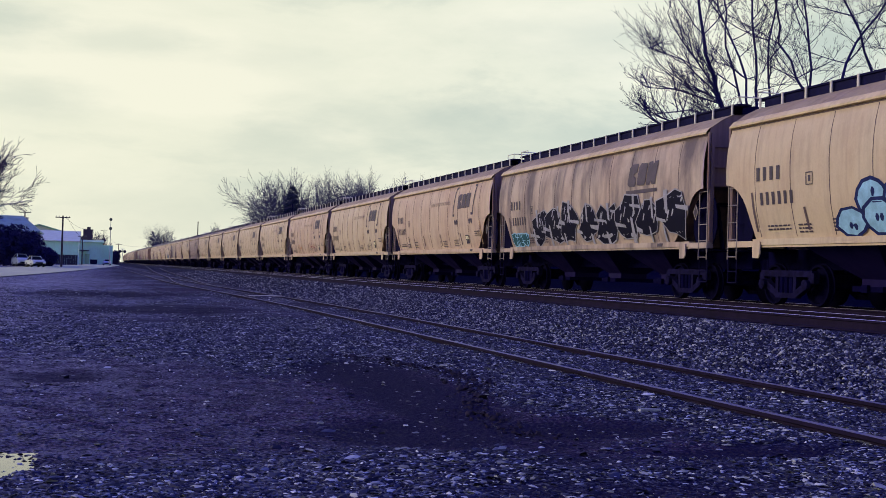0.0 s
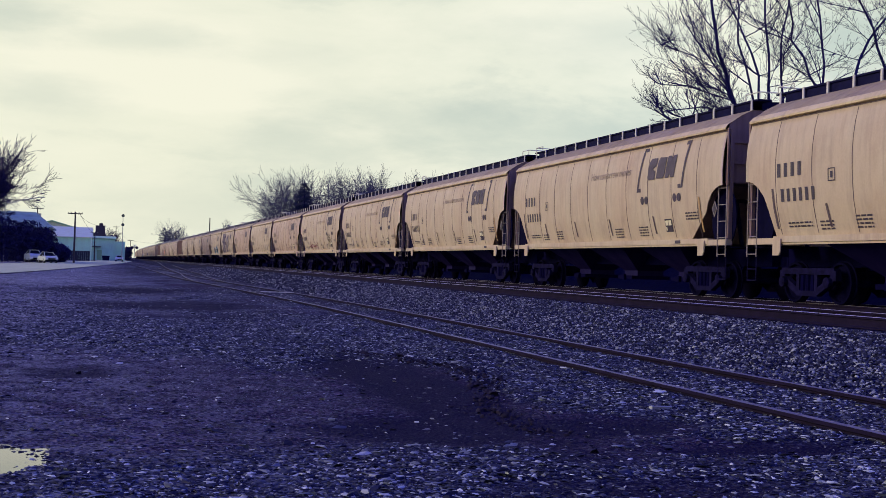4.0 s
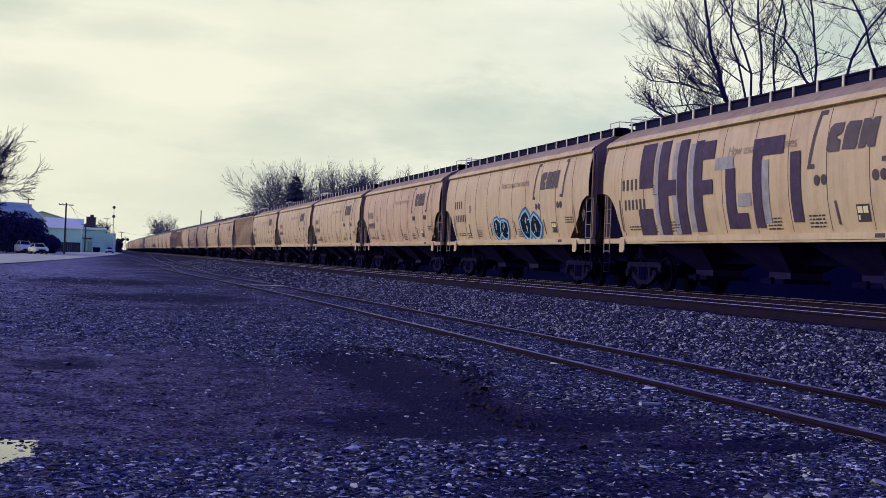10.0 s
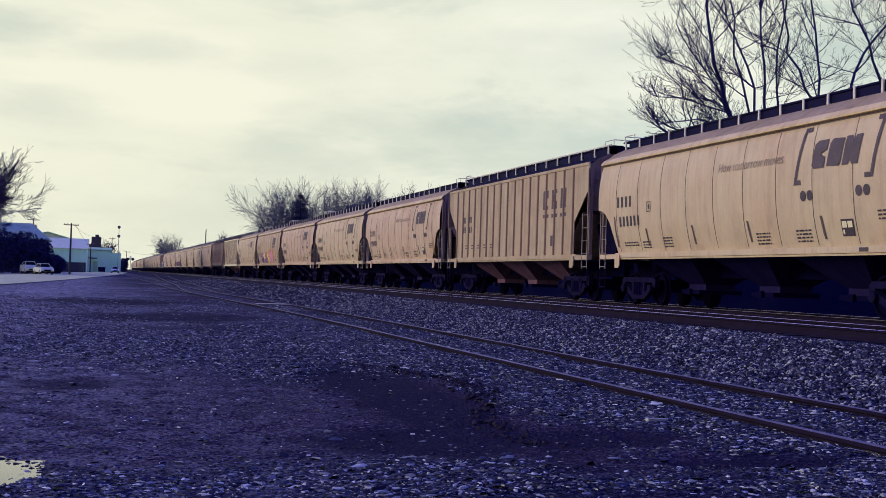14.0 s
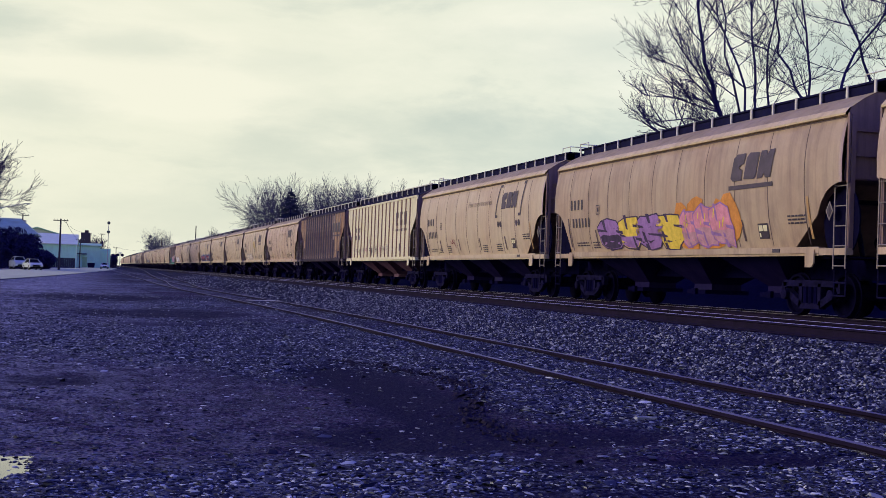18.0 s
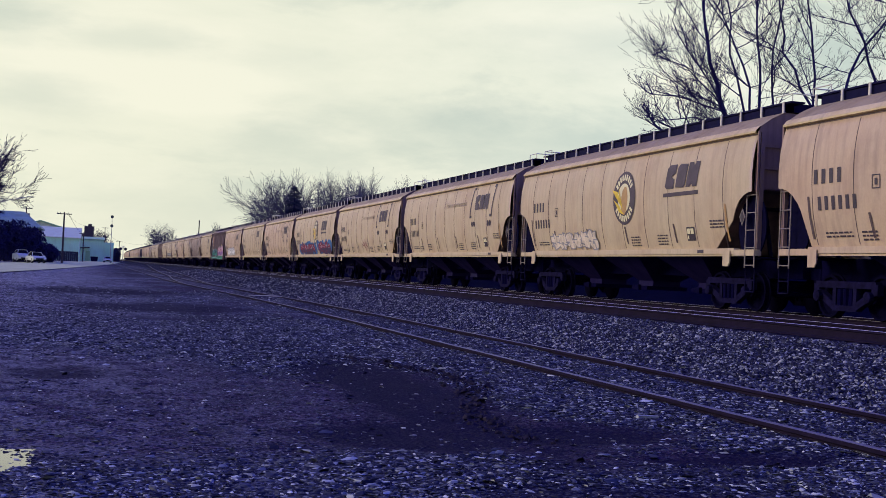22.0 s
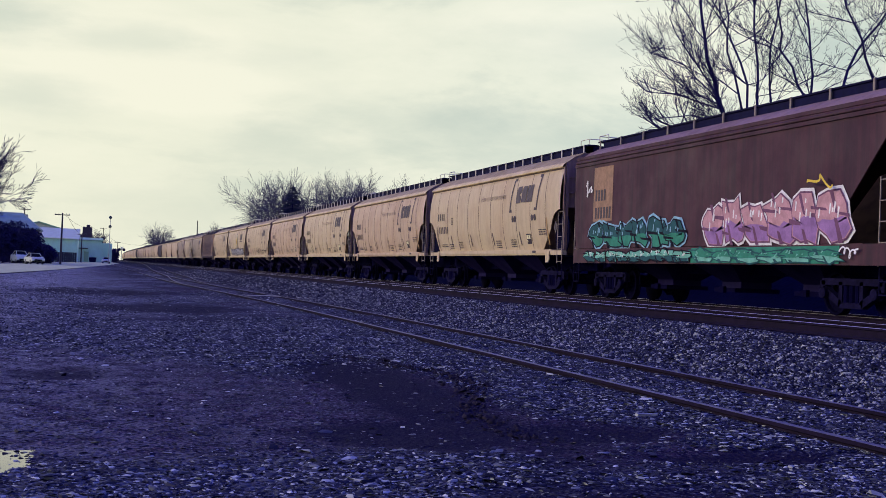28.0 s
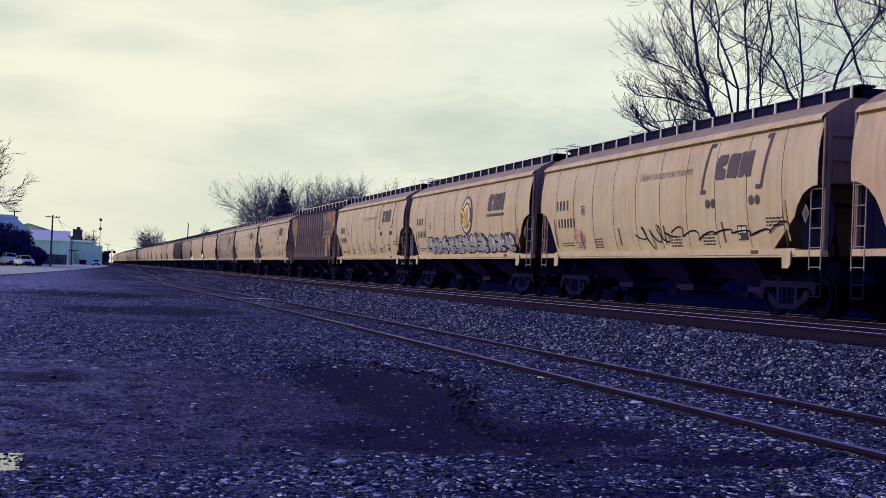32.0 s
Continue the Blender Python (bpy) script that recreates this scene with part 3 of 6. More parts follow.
def wrap(sh, pts, out=0.012, flat=0.0):
    """A star-shaped outline of (y, z), cut small enough to follow the curved side."""
    c = (sum(p[0] for p in pts) / len(pts), sum(p[1] for p in pts) / len(pts))

    def tri(a, b, d, depth):
        zs = (a[1], b[1], d[1])
        if flat or depth > 3 or max(zs) - min(zs) < 0.14:
            i = len(sh.v)
            sh.v += [(-flat - out, y, z) for y, z in (a, b, d)] if flat else on_side((a, b, d), out)
            sh.f.append((i, i + 1, i + 2))
            return
        mid = lambda p, q: ((p[0] + q[0]) / 2, (p[1] + q[1]) / 2)
        ab, bd, da = mid(a, b), mid(b, d), mid(d, a)
        for t in ((a, ab, da), (ab, b, bd), (da, bd, d), (ab, bd, da)):
            tri(*t, depth + 1)

    if len(pts) == 3:
        tri(*pts, 0)
    elif len(pts) == 4:
        tri(pts[0], pts[1], pts[2], 0), tri(pts[0], pts[2], pts[3], 0)
    else:
        for k in range(len(pts)):
            tri(c, pts[k], pts[(k + 1) % len(pts)], 1)
    return sh


def bar(sh, y0, y1, z0, z1, out=0.012):
    """A painted bar, wrapped on the curved side."""
    n = max(1, int(abs(z1 - z0) / 0.14))
    zs = [z0 + (z1 - z0) * i / n for i in range(n + 1)]
    for a, b in zip(zs, zs[1:]):
        i = len(sh.v)
        sh.v += on_side(((y0, a), (y1, a), (y1, b), (y0, b)), out)
        sh.f.append((i, i + 1, i + 2, i + 3))
    return sh


def disc(sh, y, z, r, out=0.012, n=16):
    return wrap(sh, [(y + r * math.cos(2 * math.pi * k / n), z + r * math.sin(2 * math.pi * k / n)) for k in range(n)], out)


def lettered(name, body, size, y, z, material, parent, shear=0.2, wide=1.0):
    """Readable words along the side; they run towards the leading end."""
    cu = bpy.data.curves.new(name, "FONT")
    cu.body, cu.size, cu.shear = body, size, shear
    ob = bpy.data.objects.new(name, cu)
    scene.collection.objects.link(ob)
    me = bpy.data.meshes.new_from_object(ob.evaluated_get(bpy.context.evaluated_depsgraph_get()))
    bpy.data.objects.remove(ob)
    bm = bmesh.new()
    bm.from_mesh(me)
    for v in bm.verts:
        u, w = v.co.x * wide, v.co.y
        v.co = (-half_width(z + w) - 0.013, y - u, z + w)
    bm.to_mesh(me)
    bm.free()
    me.materials.clear()
    me.materials.append(material)
    ob = new(name, me)
    ob.parent = parent
    return ob


def ladder(parent, y, z0, z1, x=-1.52, width=0.42, rungs=4, away=1):
    sh = Shape()
    for k in (0, 1):
        yy = y + away * k * width
        sh.tube((x, yy, z0), (x, yy, z1), 0.017, n=5)
    for i in range(rungs):
        z = z0 + 0.06 + (z1 - z0 - 0.12) * i / (rungs - 1)
        sh.tube((x, y, z), (x, y + away * width, z), 0.013, n=5)
    return part("ladder", sh, LADDER, parent, "worn steel end ladder")


def build_truck(parent, y):
    sh = Shape().box(-0.95, 0.95, y - 0.2, y + 0.2, 0.42, 0.72)
    tr = part("truck", sh, TRUCK, parent, "cast steel freight truck")
    for s in (-1, 1):
        sf = Shape()
        x0, x1 = sorted((s * 0.95, s * 1.09))
        for (a, b), (c, d), w in (((-1.05, .70), (1.05, .70), .07), ((-1.0, .55), (-.36, .24), .075), ((1.0, .55), (.36, .24), .075), ((-.42, .22), (.42, .22), .06), ((-.36, .25), (-.36, .7), .06), ((.36, .25), (.36, .7), .06), ((-1.02, .5), (-1.02, .72), .10), ((1.02, .5), (1.02, .72), .10)):
            dv = Vector((0, c - a, d - b)).normalized()
            nv = Vector((0, -dv.z, dv.y)) * w
            sf.prism([(x0, y + a + nv.y, b + nv.z), (x0, y + c + nv.y, d + nv.z), (x0, y + c - nv.y, d - nv.z), (x0, y + a - nv.y, b - nv.z)], (x1 - x0, 0, 0))
        part("sideframe", sf, TRUCK, tr)
        sp = Shape()
        for k in (-0.2, 0, 0.2):
            sp.tube((s * 1.03, y + k, 0.27), (s * 1.03, y + k, 0.62), 0.075, n=8)
        part("spring", sp, UNDER, tr)
        for k in (-0.89, 0.89):
            part("bearing_cap", Shape().lathe([(0, 0.10), (s * 0.05, 0.12), (s * 0.12, 0.12), (s * 0.14, 0.07)], (s * 1.06, y + k, 0.46), 10), TRUCK, tr)
    for k in (-0.89, 0.89):
        for s in (-1, 1):
            part("wheel", Shape().lathe([(-0.07 * s, 0.49), (-0.04 * s, 0.49), (-0.03 * s, 0.455), (0.07 * s, 0.452), (0.07 * s, 0.40), (0.0, 0.38), (0.02 * s, 0.14), (0.09 * s, 0.12)], (s * 0.78, y + k, 0.455), 20), WHEEL, tr)
        part("axle", Shape().tube((-0.8, y + k, 0.455), (0.8, y + k, 0.455), 0.085, n=10), UNDER, tr)


def truss_outlet(parent, y, wide=2.5, paint=None):
    """One discharge bay: a tapering hopper, its gate frame and gate."""
    w = wide / 2
    sh = Shape()
    rings = [(1.32, w, 1.35), (0.62, 0.48, 0.42), (0.46, 0.48, 0.42)]
    rows = [[(-q, y - p, z), (q, y - p, z), (q, y + p, z), (-q, y + p, z), (-q, y - p, z)] for z, p, q in rings]
    sh.grid(rows)
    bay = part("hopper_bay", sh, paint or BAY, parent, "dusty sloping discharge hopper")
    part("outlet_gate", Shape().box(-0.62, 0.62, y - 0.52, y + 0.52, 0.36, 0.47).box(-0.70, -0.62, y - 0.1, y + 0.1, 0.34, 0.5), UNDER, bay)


def hopper_frame(car, side_paint, sill_paint, bay_paint=None):
    """Everything below and at the ends of a covered hopper."""
    for s in (-1, 1):
        x0, x1 = sorted((s * 1.34, s * 1.50))
        part("side_sill", Shape().box(x0, x1, -7.05, 6.85, 1.32, 1.455).box(x0 + 0.03, x1 - 0.03, -7.0, 6.8, 1.27, 1.318), sill_paint, car)
        for e, y0, y1 in ((-1, -8.02, -7.06), (1, 6.87, 8.02)):
            part("end_sill", Shape().box(x0, x1 - 0.005, y0, y1, 1.28, 1.42), sill_paint, car)
        for y in (-6.75, 6.65):
            x2, x3 = sorted((s * 1.505, s * 1.535))
            part("jacking_pad", Shape().prism([(x2, y - 0.17, 1.40), (x2, y + 0.17, 1.40), (x2, y + 0.15, 1.03), (x2, y - 0.10, 1.03), (x2, y - 0.17, 1.12)], (x3 - x2, 0, 0)), sill_paint, car, "pale jacking pad")
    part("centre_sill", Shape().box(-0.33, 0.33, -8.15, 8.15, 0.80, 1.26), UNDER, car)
    for e in (-1, 1):
        rows = [[(-1.34, e * 5.6, 1.36), (1.34, e * 5.6, 1.36)], [(-1.5, e * 7.55, 2.72), (1.5, e * 7.55, 2.72)], [(-1.5, e * 7.9, 2.78), (1.5, e * 7.9, 2.78)],
                [(-1.46, e * 7.93, 4.07), (1.46, e * 7.93, 4.07)], [(-1.42, e * 7.93, 4.228), (1.42, e * 7.93, 4.228)],
                [(-1.15, e * 7.93, 4.415), (1.15, e * 7.93, 4.415)], [(-0.84, e * 7.93, 4.57), (0.84, e * 7.93, 4.57)]]
        sh = Shape().grid(rows)
        sh.grid([[(x, y - e * 0.03, z) for x, y, z in r] for r in rows])
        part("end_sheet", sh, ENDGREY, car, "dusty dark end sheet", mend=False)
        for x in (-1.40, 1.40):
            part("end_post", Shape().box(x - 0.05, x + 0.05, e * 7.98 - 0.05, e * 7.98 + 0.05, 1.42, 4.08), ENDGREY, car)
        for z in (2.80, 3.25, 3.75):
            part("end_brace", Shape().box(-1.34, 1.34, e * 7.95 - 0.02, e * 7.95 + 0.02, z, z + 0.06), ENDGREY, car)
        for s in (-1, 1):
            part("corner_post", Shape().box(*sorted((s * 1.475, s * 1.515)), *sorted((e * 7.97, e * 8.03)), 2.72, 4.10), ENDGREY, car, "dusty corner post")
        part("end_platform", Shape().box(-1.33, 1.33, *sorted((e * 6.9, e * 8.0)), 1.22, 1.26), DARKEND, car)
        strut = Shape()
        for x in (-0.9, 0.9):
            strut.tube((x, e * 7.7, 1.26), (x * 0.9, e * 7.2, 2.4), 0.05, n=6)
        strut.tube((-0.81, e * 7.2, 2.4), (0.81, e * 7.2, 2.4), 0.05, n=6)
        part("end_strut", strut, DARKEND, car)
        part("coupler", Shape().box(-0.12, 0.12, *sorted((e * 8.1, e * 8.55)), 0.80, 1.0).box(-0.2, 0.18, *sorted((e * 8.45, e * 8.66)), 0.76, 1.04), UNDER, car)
        for s in (-1, 1):
            lad = ladder(car, e * 8.0, 1.0, 2.72, x=s * 1.50, rungs=5, away=-e)
            st = Shape()
            yy = sorted((e * 8.0, e * 7.6))
            for q in yy:
                st.tube((s * 1.48, q, 0.98), (s * 1.48, q, 0.45), 0.016, n=5)
            for z in (0.46, 0.72):
                st.tube((s * 1.48, yy[0], z), (s * 1.48, yy[1], z), 0.018, n=5)
            part("step", st, TRUCK, car)
        build_truck(car, e * 6.1)
    for y in (-3.75, 0, 3.75):
        truss_outlet(car, y, 2.7, bay_paint)
    part("brake_cylinder", Shape().tube((0.2, -7.2, 1.6), (0.2, -6.7, 1.6), 0.16, n=12), DARKEND, car)
    part("air_tank", Shape().tube((-0.5, 7.0, 1.55), (0.5, 7.0, 1.55), 0.2, n=12), DARKEND, car)


def hopper_roof(car, fascia, roof, post_paint, step=1.0, ribbed=False):
    for s in (-1, 1):
        rows = [[(s * 1.475, y, 4.05), (s * 1.56, y, 4.07), (s * 1.56, y, 4.11), (s * 1.46, y, 4.22), (s * 1.42, y, 4.235)] for y in (-HALF, HALF)]
        if ribbed:
            part("eave_angle", Shape().box(*sorted((s * 1.44, s * 1.50)), -7.98, 7.98, 4.20, 4.29), fascia, car)
        else:
            part("fascia", Shape().grid(rows), fascia, car, "pale curved eave", mend=False)
        rows = [[(s * 1.42, y, 4.232), (s * 1.15, y, 4.42), (s * 0.84, y, 4.575), (s * 0.5, y, 4.60), (0, y, 4.61)] for y in (-HALF, -4, 0, 4, HALF)]
        if ribbed:
            rows = [[(s * 1.47, y, 4.285), (s * 0.84, y, 4.42), (s * 0.72, y, 4.60), (0, y, 4.61)] for y in (-HALF, -4, 0, 4, HALF)]
        part("roof_sheet", Shape().grid(rows), roof, car, "dusty grey roof", mend=False)
        part("walkway", Shape().box(*sorted((s * 0.42, s * 0.80)), -HALF - 0.15, HALF + 0.15, 4.79, 4.83), BLACK, car, "black grated roof walkway")
        part("hatch_coaming", Shape().box(*sorted((s * 0.70, s * 0.76)), -7.75, 7.75, 4.56, 4.785), BLACK, car)
        n = int(round(2 * HALF / step))
        spots = [-HALF + 0.1 + (2 * HALF - 0.2) * i / n for i in range(n + 1)]
        br = Shape().box(-0.014, 0.014, -0.034, 0.034, 0, 0.27).box(-0.012, 0.05, -0.02, 0.02, 0.0, 0.03)
        if ribbed:
            part("walkway_edge", Shape().box(*sorted((s * 0.80, s * 0.83)), -HALF - 0.1, HALF + 0.1, 4.835, 4.87), post_paint, car, "pale walkway edge")
        if s < 0:
            me = fix(br.mesh("bracket", post_paint))
            for y in spots:
                ob = new("bracket", me)
                ob.parent = car
                ob.location = (-0.825, y, 4.565)
        else:
            row = Shape()
            for y in spots:
                row.box(0.811, 0.839, y - 0.034, y + 0.034, 4.565, 4.83)
            tagged(part("bracket_row", row, post_paint, car), kind="stuff")
    part("hatch_cover", Shape().box(-0.40, 0.40, -7.6, 7.6, 4.62, 4.86), BLACK, car, "black trough hatch covers")
    for e in (-1, 1):
        rl = Shape()
        for x in (-0.75, 0.75):
            rl.tube((x, e * 8.1, 4.83), (x, e * 8.1, 5.0), 0.014, n=4)
            rl.tube((x, e * 7.4, 4.83), (x, e * 7.4, 5.0), 0.014, n=4)
            rl.tube((x, e * 7.4, 5.0), (x, e * 8.1, 5.0), 0.014, n=4)
        rl.tube((-0.75, e * 8.1, 5.0), (0.75, e * 8.1, 5.0), 0.014, n=4)
        part("roof_grab_rail", rl, PALE, car)


def block_logo(car, y, z, h):
    """Three heavy slanted slabs with rounded or notched sides, a plain stand-in for the emblem."""
    lean = 0.20
    slabs = ([(.05, .12), (.24, 0), (.90, 0), (.90, .38), (.62, .42), (.62, .58), (.92, .62), (.92, 1), (.24, 1), (.05, .86)],
             [(.04, .04), (.82, 0), (.94, .14), (.94, .96), (.20, 1), (.04, .84)],
             [(.02, 0), (.38, 0), (.50, .16), (.62, 0), (1.0, 0), (1.0, 1), (.64, 1), (.52, .84), (.40, 1), (.02, 1)])
    for k, ring in enumerate(slabs):
        a = y - k * h * 0.98
        sh = wrap(Shape(), [(a - q * h * 0.96 - lean * h * w, z + h * w) for q, w in ring])
        part("emblem", sh, LOGO, car, "faded dark emblem block", mend=False)


def strokes(sh, y, z, h, n, width=0.56):
    """A row of n plain upright bars, one for each character of a mark."""
    w = h * width * 1.22
    for k in range(n):
        bar(sh, y - k * w, y - k * w - w * 0.46, z, z + h)
    return sh


def small_print(sh, y, z, w, rows, h=0.035, gap=0.075, seed=3):
    rng = random.Random(seed)
    for r in range(rows):
        a = y
        while a > y - w:
            q = rng.uniform(0.06, 0.2)
            bar(sh, a, max(a - q, y - w), z - r * gap, z - r * gap + h)
            a -= q + 0.04
    return sh


def curved_marks(car, slogan=True, badge=False):
    sh = Shape()
    strokes(sh, 6.55, 2.74, 0.30, 4, 0.765)
    strokes(sh, 6.42, 2.20, 0.28, 6, 0.717)
    tagged(part("reporting_mark", sh, MARK, car, "dark reporting marks"), kind="stuff")
    sh = small_print(Shape(), 6.25, 1.72, 0.95, 2)
    small_print(sh, 3.7, 1.80, 0.55, 4, seed=5)
    small_print(sh, 5.0, 1.72, 0.5, 3, seed=6)
    small_print(sh, -1.2, 1.78, 0.6, 4, seed=7)
    small_print(sh, -2.9, 1.80, 0.6, 4, seed=8)
    small_print(sh, -5.9, 2.1, 0.7, 3, seed=9)
    bar(sh, 4.55, 4.29, 2.55, 2.57), bar(sh, 4.55, 4.29, 2.80, 2.82), bar(sh, 4.55, 4.53, 2.57, 2.80), bar(sh, 4.31, 4.29, 2.57, 2.80), bar(sh, 4.46, 4.38, 2.62, 2.75)
    tagged(part("stencil", sh, MARK, car, "small dark stencilled lines"), kind="stuff")
    if badge:
        block_logo(car, -3.45, 3.00, 0.62)
        for z0, z1 in ((2.80, 2.90),):
            part("emblem_rule", bar(Shape(), -3.40, -5.35, z0, z1), LOGO, car, mend=False)
    else:
        block_logo(car, -3.60, 3.08, 0.58)
        for y, d in ((-2.95, -1), (-5.80, 1)):
            lg = Shape()
            a, b = (y, y + d * 0.10)
            for i in range(5):
                q = 2.78 + i * 0.24
                e = 0.06 * i
                wrap(lg, [(a - e, q), (b - e, q), (b - e - 0.06, q + 0.24), (a - e - 0.06, q + 0.24)])
            bar(lg, b, b + d * 0.17, 2.78, 2.88)
            bar(lg, b - 0.30, b + d * 0.17 - 0.30, 3.88, 3.98)
            part("emblem_bracket", lg, LOGO, car, "dark square bracket", mend=False)
        for y in (-3.31, -3.57, -5.33, -5.59):
            part("dot_mark", disc(Shape(), y, 2.54, 0.112), LOGO, car, "dark round dot", mend=False)
        if slogan:
            lettered("slogan", "How tomorrow moves", 0.33, 0.50, 3.30, FADED, car, 0.22, 0.96)
    bx = Shape()
    bar(bx, -4.62, -5.05, 1.66, 2.0)
    part("code_panel", bx, MARK, car, "black label panel")
    inner = Shape()
    bar(inner, -4.66, -4.82, 1.83, 1.96, 0.018), bar(inner, -4.85, -5.01, 1.83, 1.96, 0.018), bar(inner, -4.66, -4.72, 1.70, 1.79, 0.018)
    part("code_panel_print", inner, CREAM, car)
    for y in (-6.72, -3.95, -0.9, 1.9, 4.65, 6.75):
        top = 2.1 if abs(y) < 5 else 2.5
        part("reflector_strip", wrap(Shape(), [(y, 1.62), (y - 0.08, 1.62), (y - 0.02, top), (y + 0.06, top)]), ORANGE if y == -6.72 else SEAM, car, "narrow upright reflector strip", mend=False)
    pl = Shape().prism([(-1.54, -7.45, 1.97), (-1.54, -7.32, 2.17), (-1.54, -7.45, 2.37), (-1.54, -7.58, 2.17)], (0.012, 0, 0))
    pc = part("placard", pl, LADDER, car, "worn diamond placard")
    part("placard_print", Shape().prism([(-1.545, -7.45, 2.02), (-1.545, -7.355, 2.17), (-1.545, -7.45, 2.32), (-1.545, -7.545, 2.17)], (0.004, 0, 0)).box(-1.548, -1.546, -7.465, -7.435, 2.06, 2.28), MARK, pc)
    rd = Shape()
    rd.prism([(-1.36, -7.62 + 0.62 * math.cos(a), 1.95 + 0.75 * math.sin(a)) for a in [2 * math.pi * k / 20 for k in range(20)]], (0.03, 0, 0))
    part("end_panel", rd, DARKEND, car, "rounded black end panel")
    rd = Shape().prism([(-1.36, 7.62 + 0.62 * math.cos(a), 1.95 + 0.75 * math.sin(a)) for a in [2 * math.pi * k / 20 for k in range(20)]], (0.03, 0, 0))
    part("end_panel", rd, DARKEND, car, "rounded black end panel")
    part("reflector", Shape().box(-1.512, -1.50, -5.55, -5.25, 1.345, 1.425), MARK, car)


def curved_hopper(paint, label, badge=False):
    car = thing("hopper_car", label, "railcar", "cars of the grain train")
    for s in (-1, 1):
        part("side_sheet", side_sheet(s), paint, car, smooth=True)
    for i in range(10):
        y = -6.6 + i * 1.47
        sm = Shape()
        zs = [1.5 + 2.5 * j / 8 for j in range(9)]
        sm.grid([[(-half_width(z) - 0.004, y - 0.012, z), (-half_width(z) - 0.011, y, z), (-half_width(z) - 0.004, y + 0.012, z)] for z in zs])
        part("seam", sm, SEAM, car, mend=False)
    # thin dark strip painted as the shadow under the eave lip
    part("eave_gap", bar(Shape(), -7.9, 7.9, 4.015, 4.05, 0.006), SEAM, car, mend=False)
    hopper_frame(car, paint, paint)
    hopper_roof(car, EAVE, GREY_ROOF, PALE)
    curved_marks(car, True, badge)
    return car


def ribbed_hopper(paint, label, marks=True, rib_paint=None):
    car = thing("hopper_car", label, "railcar", "cars of the grain train")
    for s in (-1, 1):
        x0, x1 = sorted((s * 1.44, s * 1.47))
        part("side_sheet", Shape().prism([(x0, -6.75, 1.46), (x0, 6.75, 1.46), (x0, 6.75, 2.46), (x0, 7.98, 3.5), (x0, 7.98, 4.2), (x0, -7.98, 4.2), (x0, -7.98, 3.5), (x0, -6.75, 2.46)], (x1 - x0, 0, 0)), paint, car)
        rib = Shape().prism([(s * 1.47, -0.055, 1.45), (s * 1.47, 0.055, 1.45), (s * 1.515, 0.03, 1.45), (s * 1.515, -0.03, 1.45)], (0, 0, 2.74))
        me = fix(rib.mesh("rib", rib_paint or RIBEDGE))
        for i in range(17):
            ob = new("rib", me)
            ob.parent = car
            ob.location = (0, -6.66 + i * 13.32 / 16, 0)
    hopper_frame(car, paint, paint, BAY_PALE if marks else None)
    hopper_roof(car, paint, BLACK, PALE, 1.15, True)
    if rib_paint:
        for e in (-1, 1):
            part("end_panel", Shape().prism([(-1.4745, e * 6.74, 2.47), (-1.4745, e * 7.95, 3.49), (-1.4745, e * 7.95, 4.18), (-1.4745, e * 6.74, 4.18)], (-0.004, 0, 0)), RUSTY_TAN, car, "rust-run tan end panel")
        for i, (z0, z1) in enumerate(((1.9, 4.16), (1.5, 4.16), (2.6, 4.1))):
            y = -6.66 + i * 13.32 / 16
            part("repaint_panel", Shape().box(-1.478, -1.474, y + 0.08, y + 0.75, z0, z1), RUSTY_TAN if i < 2 else RIBBROWN, car, "worn tan repainted panel")
        y = 6.66 - 13.32 / 16
        part("repaint_panel", Shape().box(-1.478, -1.474, y + 0.08, y + 0.75, 2.2, 4.16), RUSTY_TAN, car, "worn tan repainted panel")
        for k in range(3):
            y = -4.2 - k * 0.83
            part("emblem", Shape().box(-1.483, -1.479, y - 0.60, y, 3.05, 3.62), MARK, car, "worn dark block of the emblem")
        part("emblem_rule", Shape().box(-1.483, -1.479, -6.4, -4.25, 2.80, 2.90), MARK, car)
    if marks:
        sh = Shape()
        for k in range(3):
            y = -3.85 - k * 0.83
            x = -1.474
            for a, b, z0, z1 in ((0, 0.5, 3.5, 3.62), (0, 0.5, 2.98, 3.1), (0, 0.16, 3.1, 3.5), (0.34, 0.5, 3.1 if k else 3.36, 3.5 if k != 1 else 3.24), (0, 0.55, 2.70, 2.82)):
                sh.box(x - 0.004, x, y - b, y - a, z0, z1)
        part("emblem", sh, LOGO, car, "dark block initials split between ribs")
        sh = Shape().box(-1.478, -1.474, -5.0, -4.65, 1.75, 2.1)
        for i in range(5):
            sh.box(-1.478, -1.474, 5.4 - 0.83 * i, 5.1 - 0.83 * i, 1.9, 1.95).box(-1.478, -1.474, 5.4 - 0.83 * i, 5.15 - 0.83 * i, 1.8, 1.84)
        for k in range(2):
            for z in (2.45, 2.85):
                for q in (0, 0.2):
                    y = 5.75 - 0.83 * k - q
                    sh.box(-1.478, -1.474, y - 0.12, y, z, z + 0.25)
        part("stencil", sh, MARK, car)
    return car


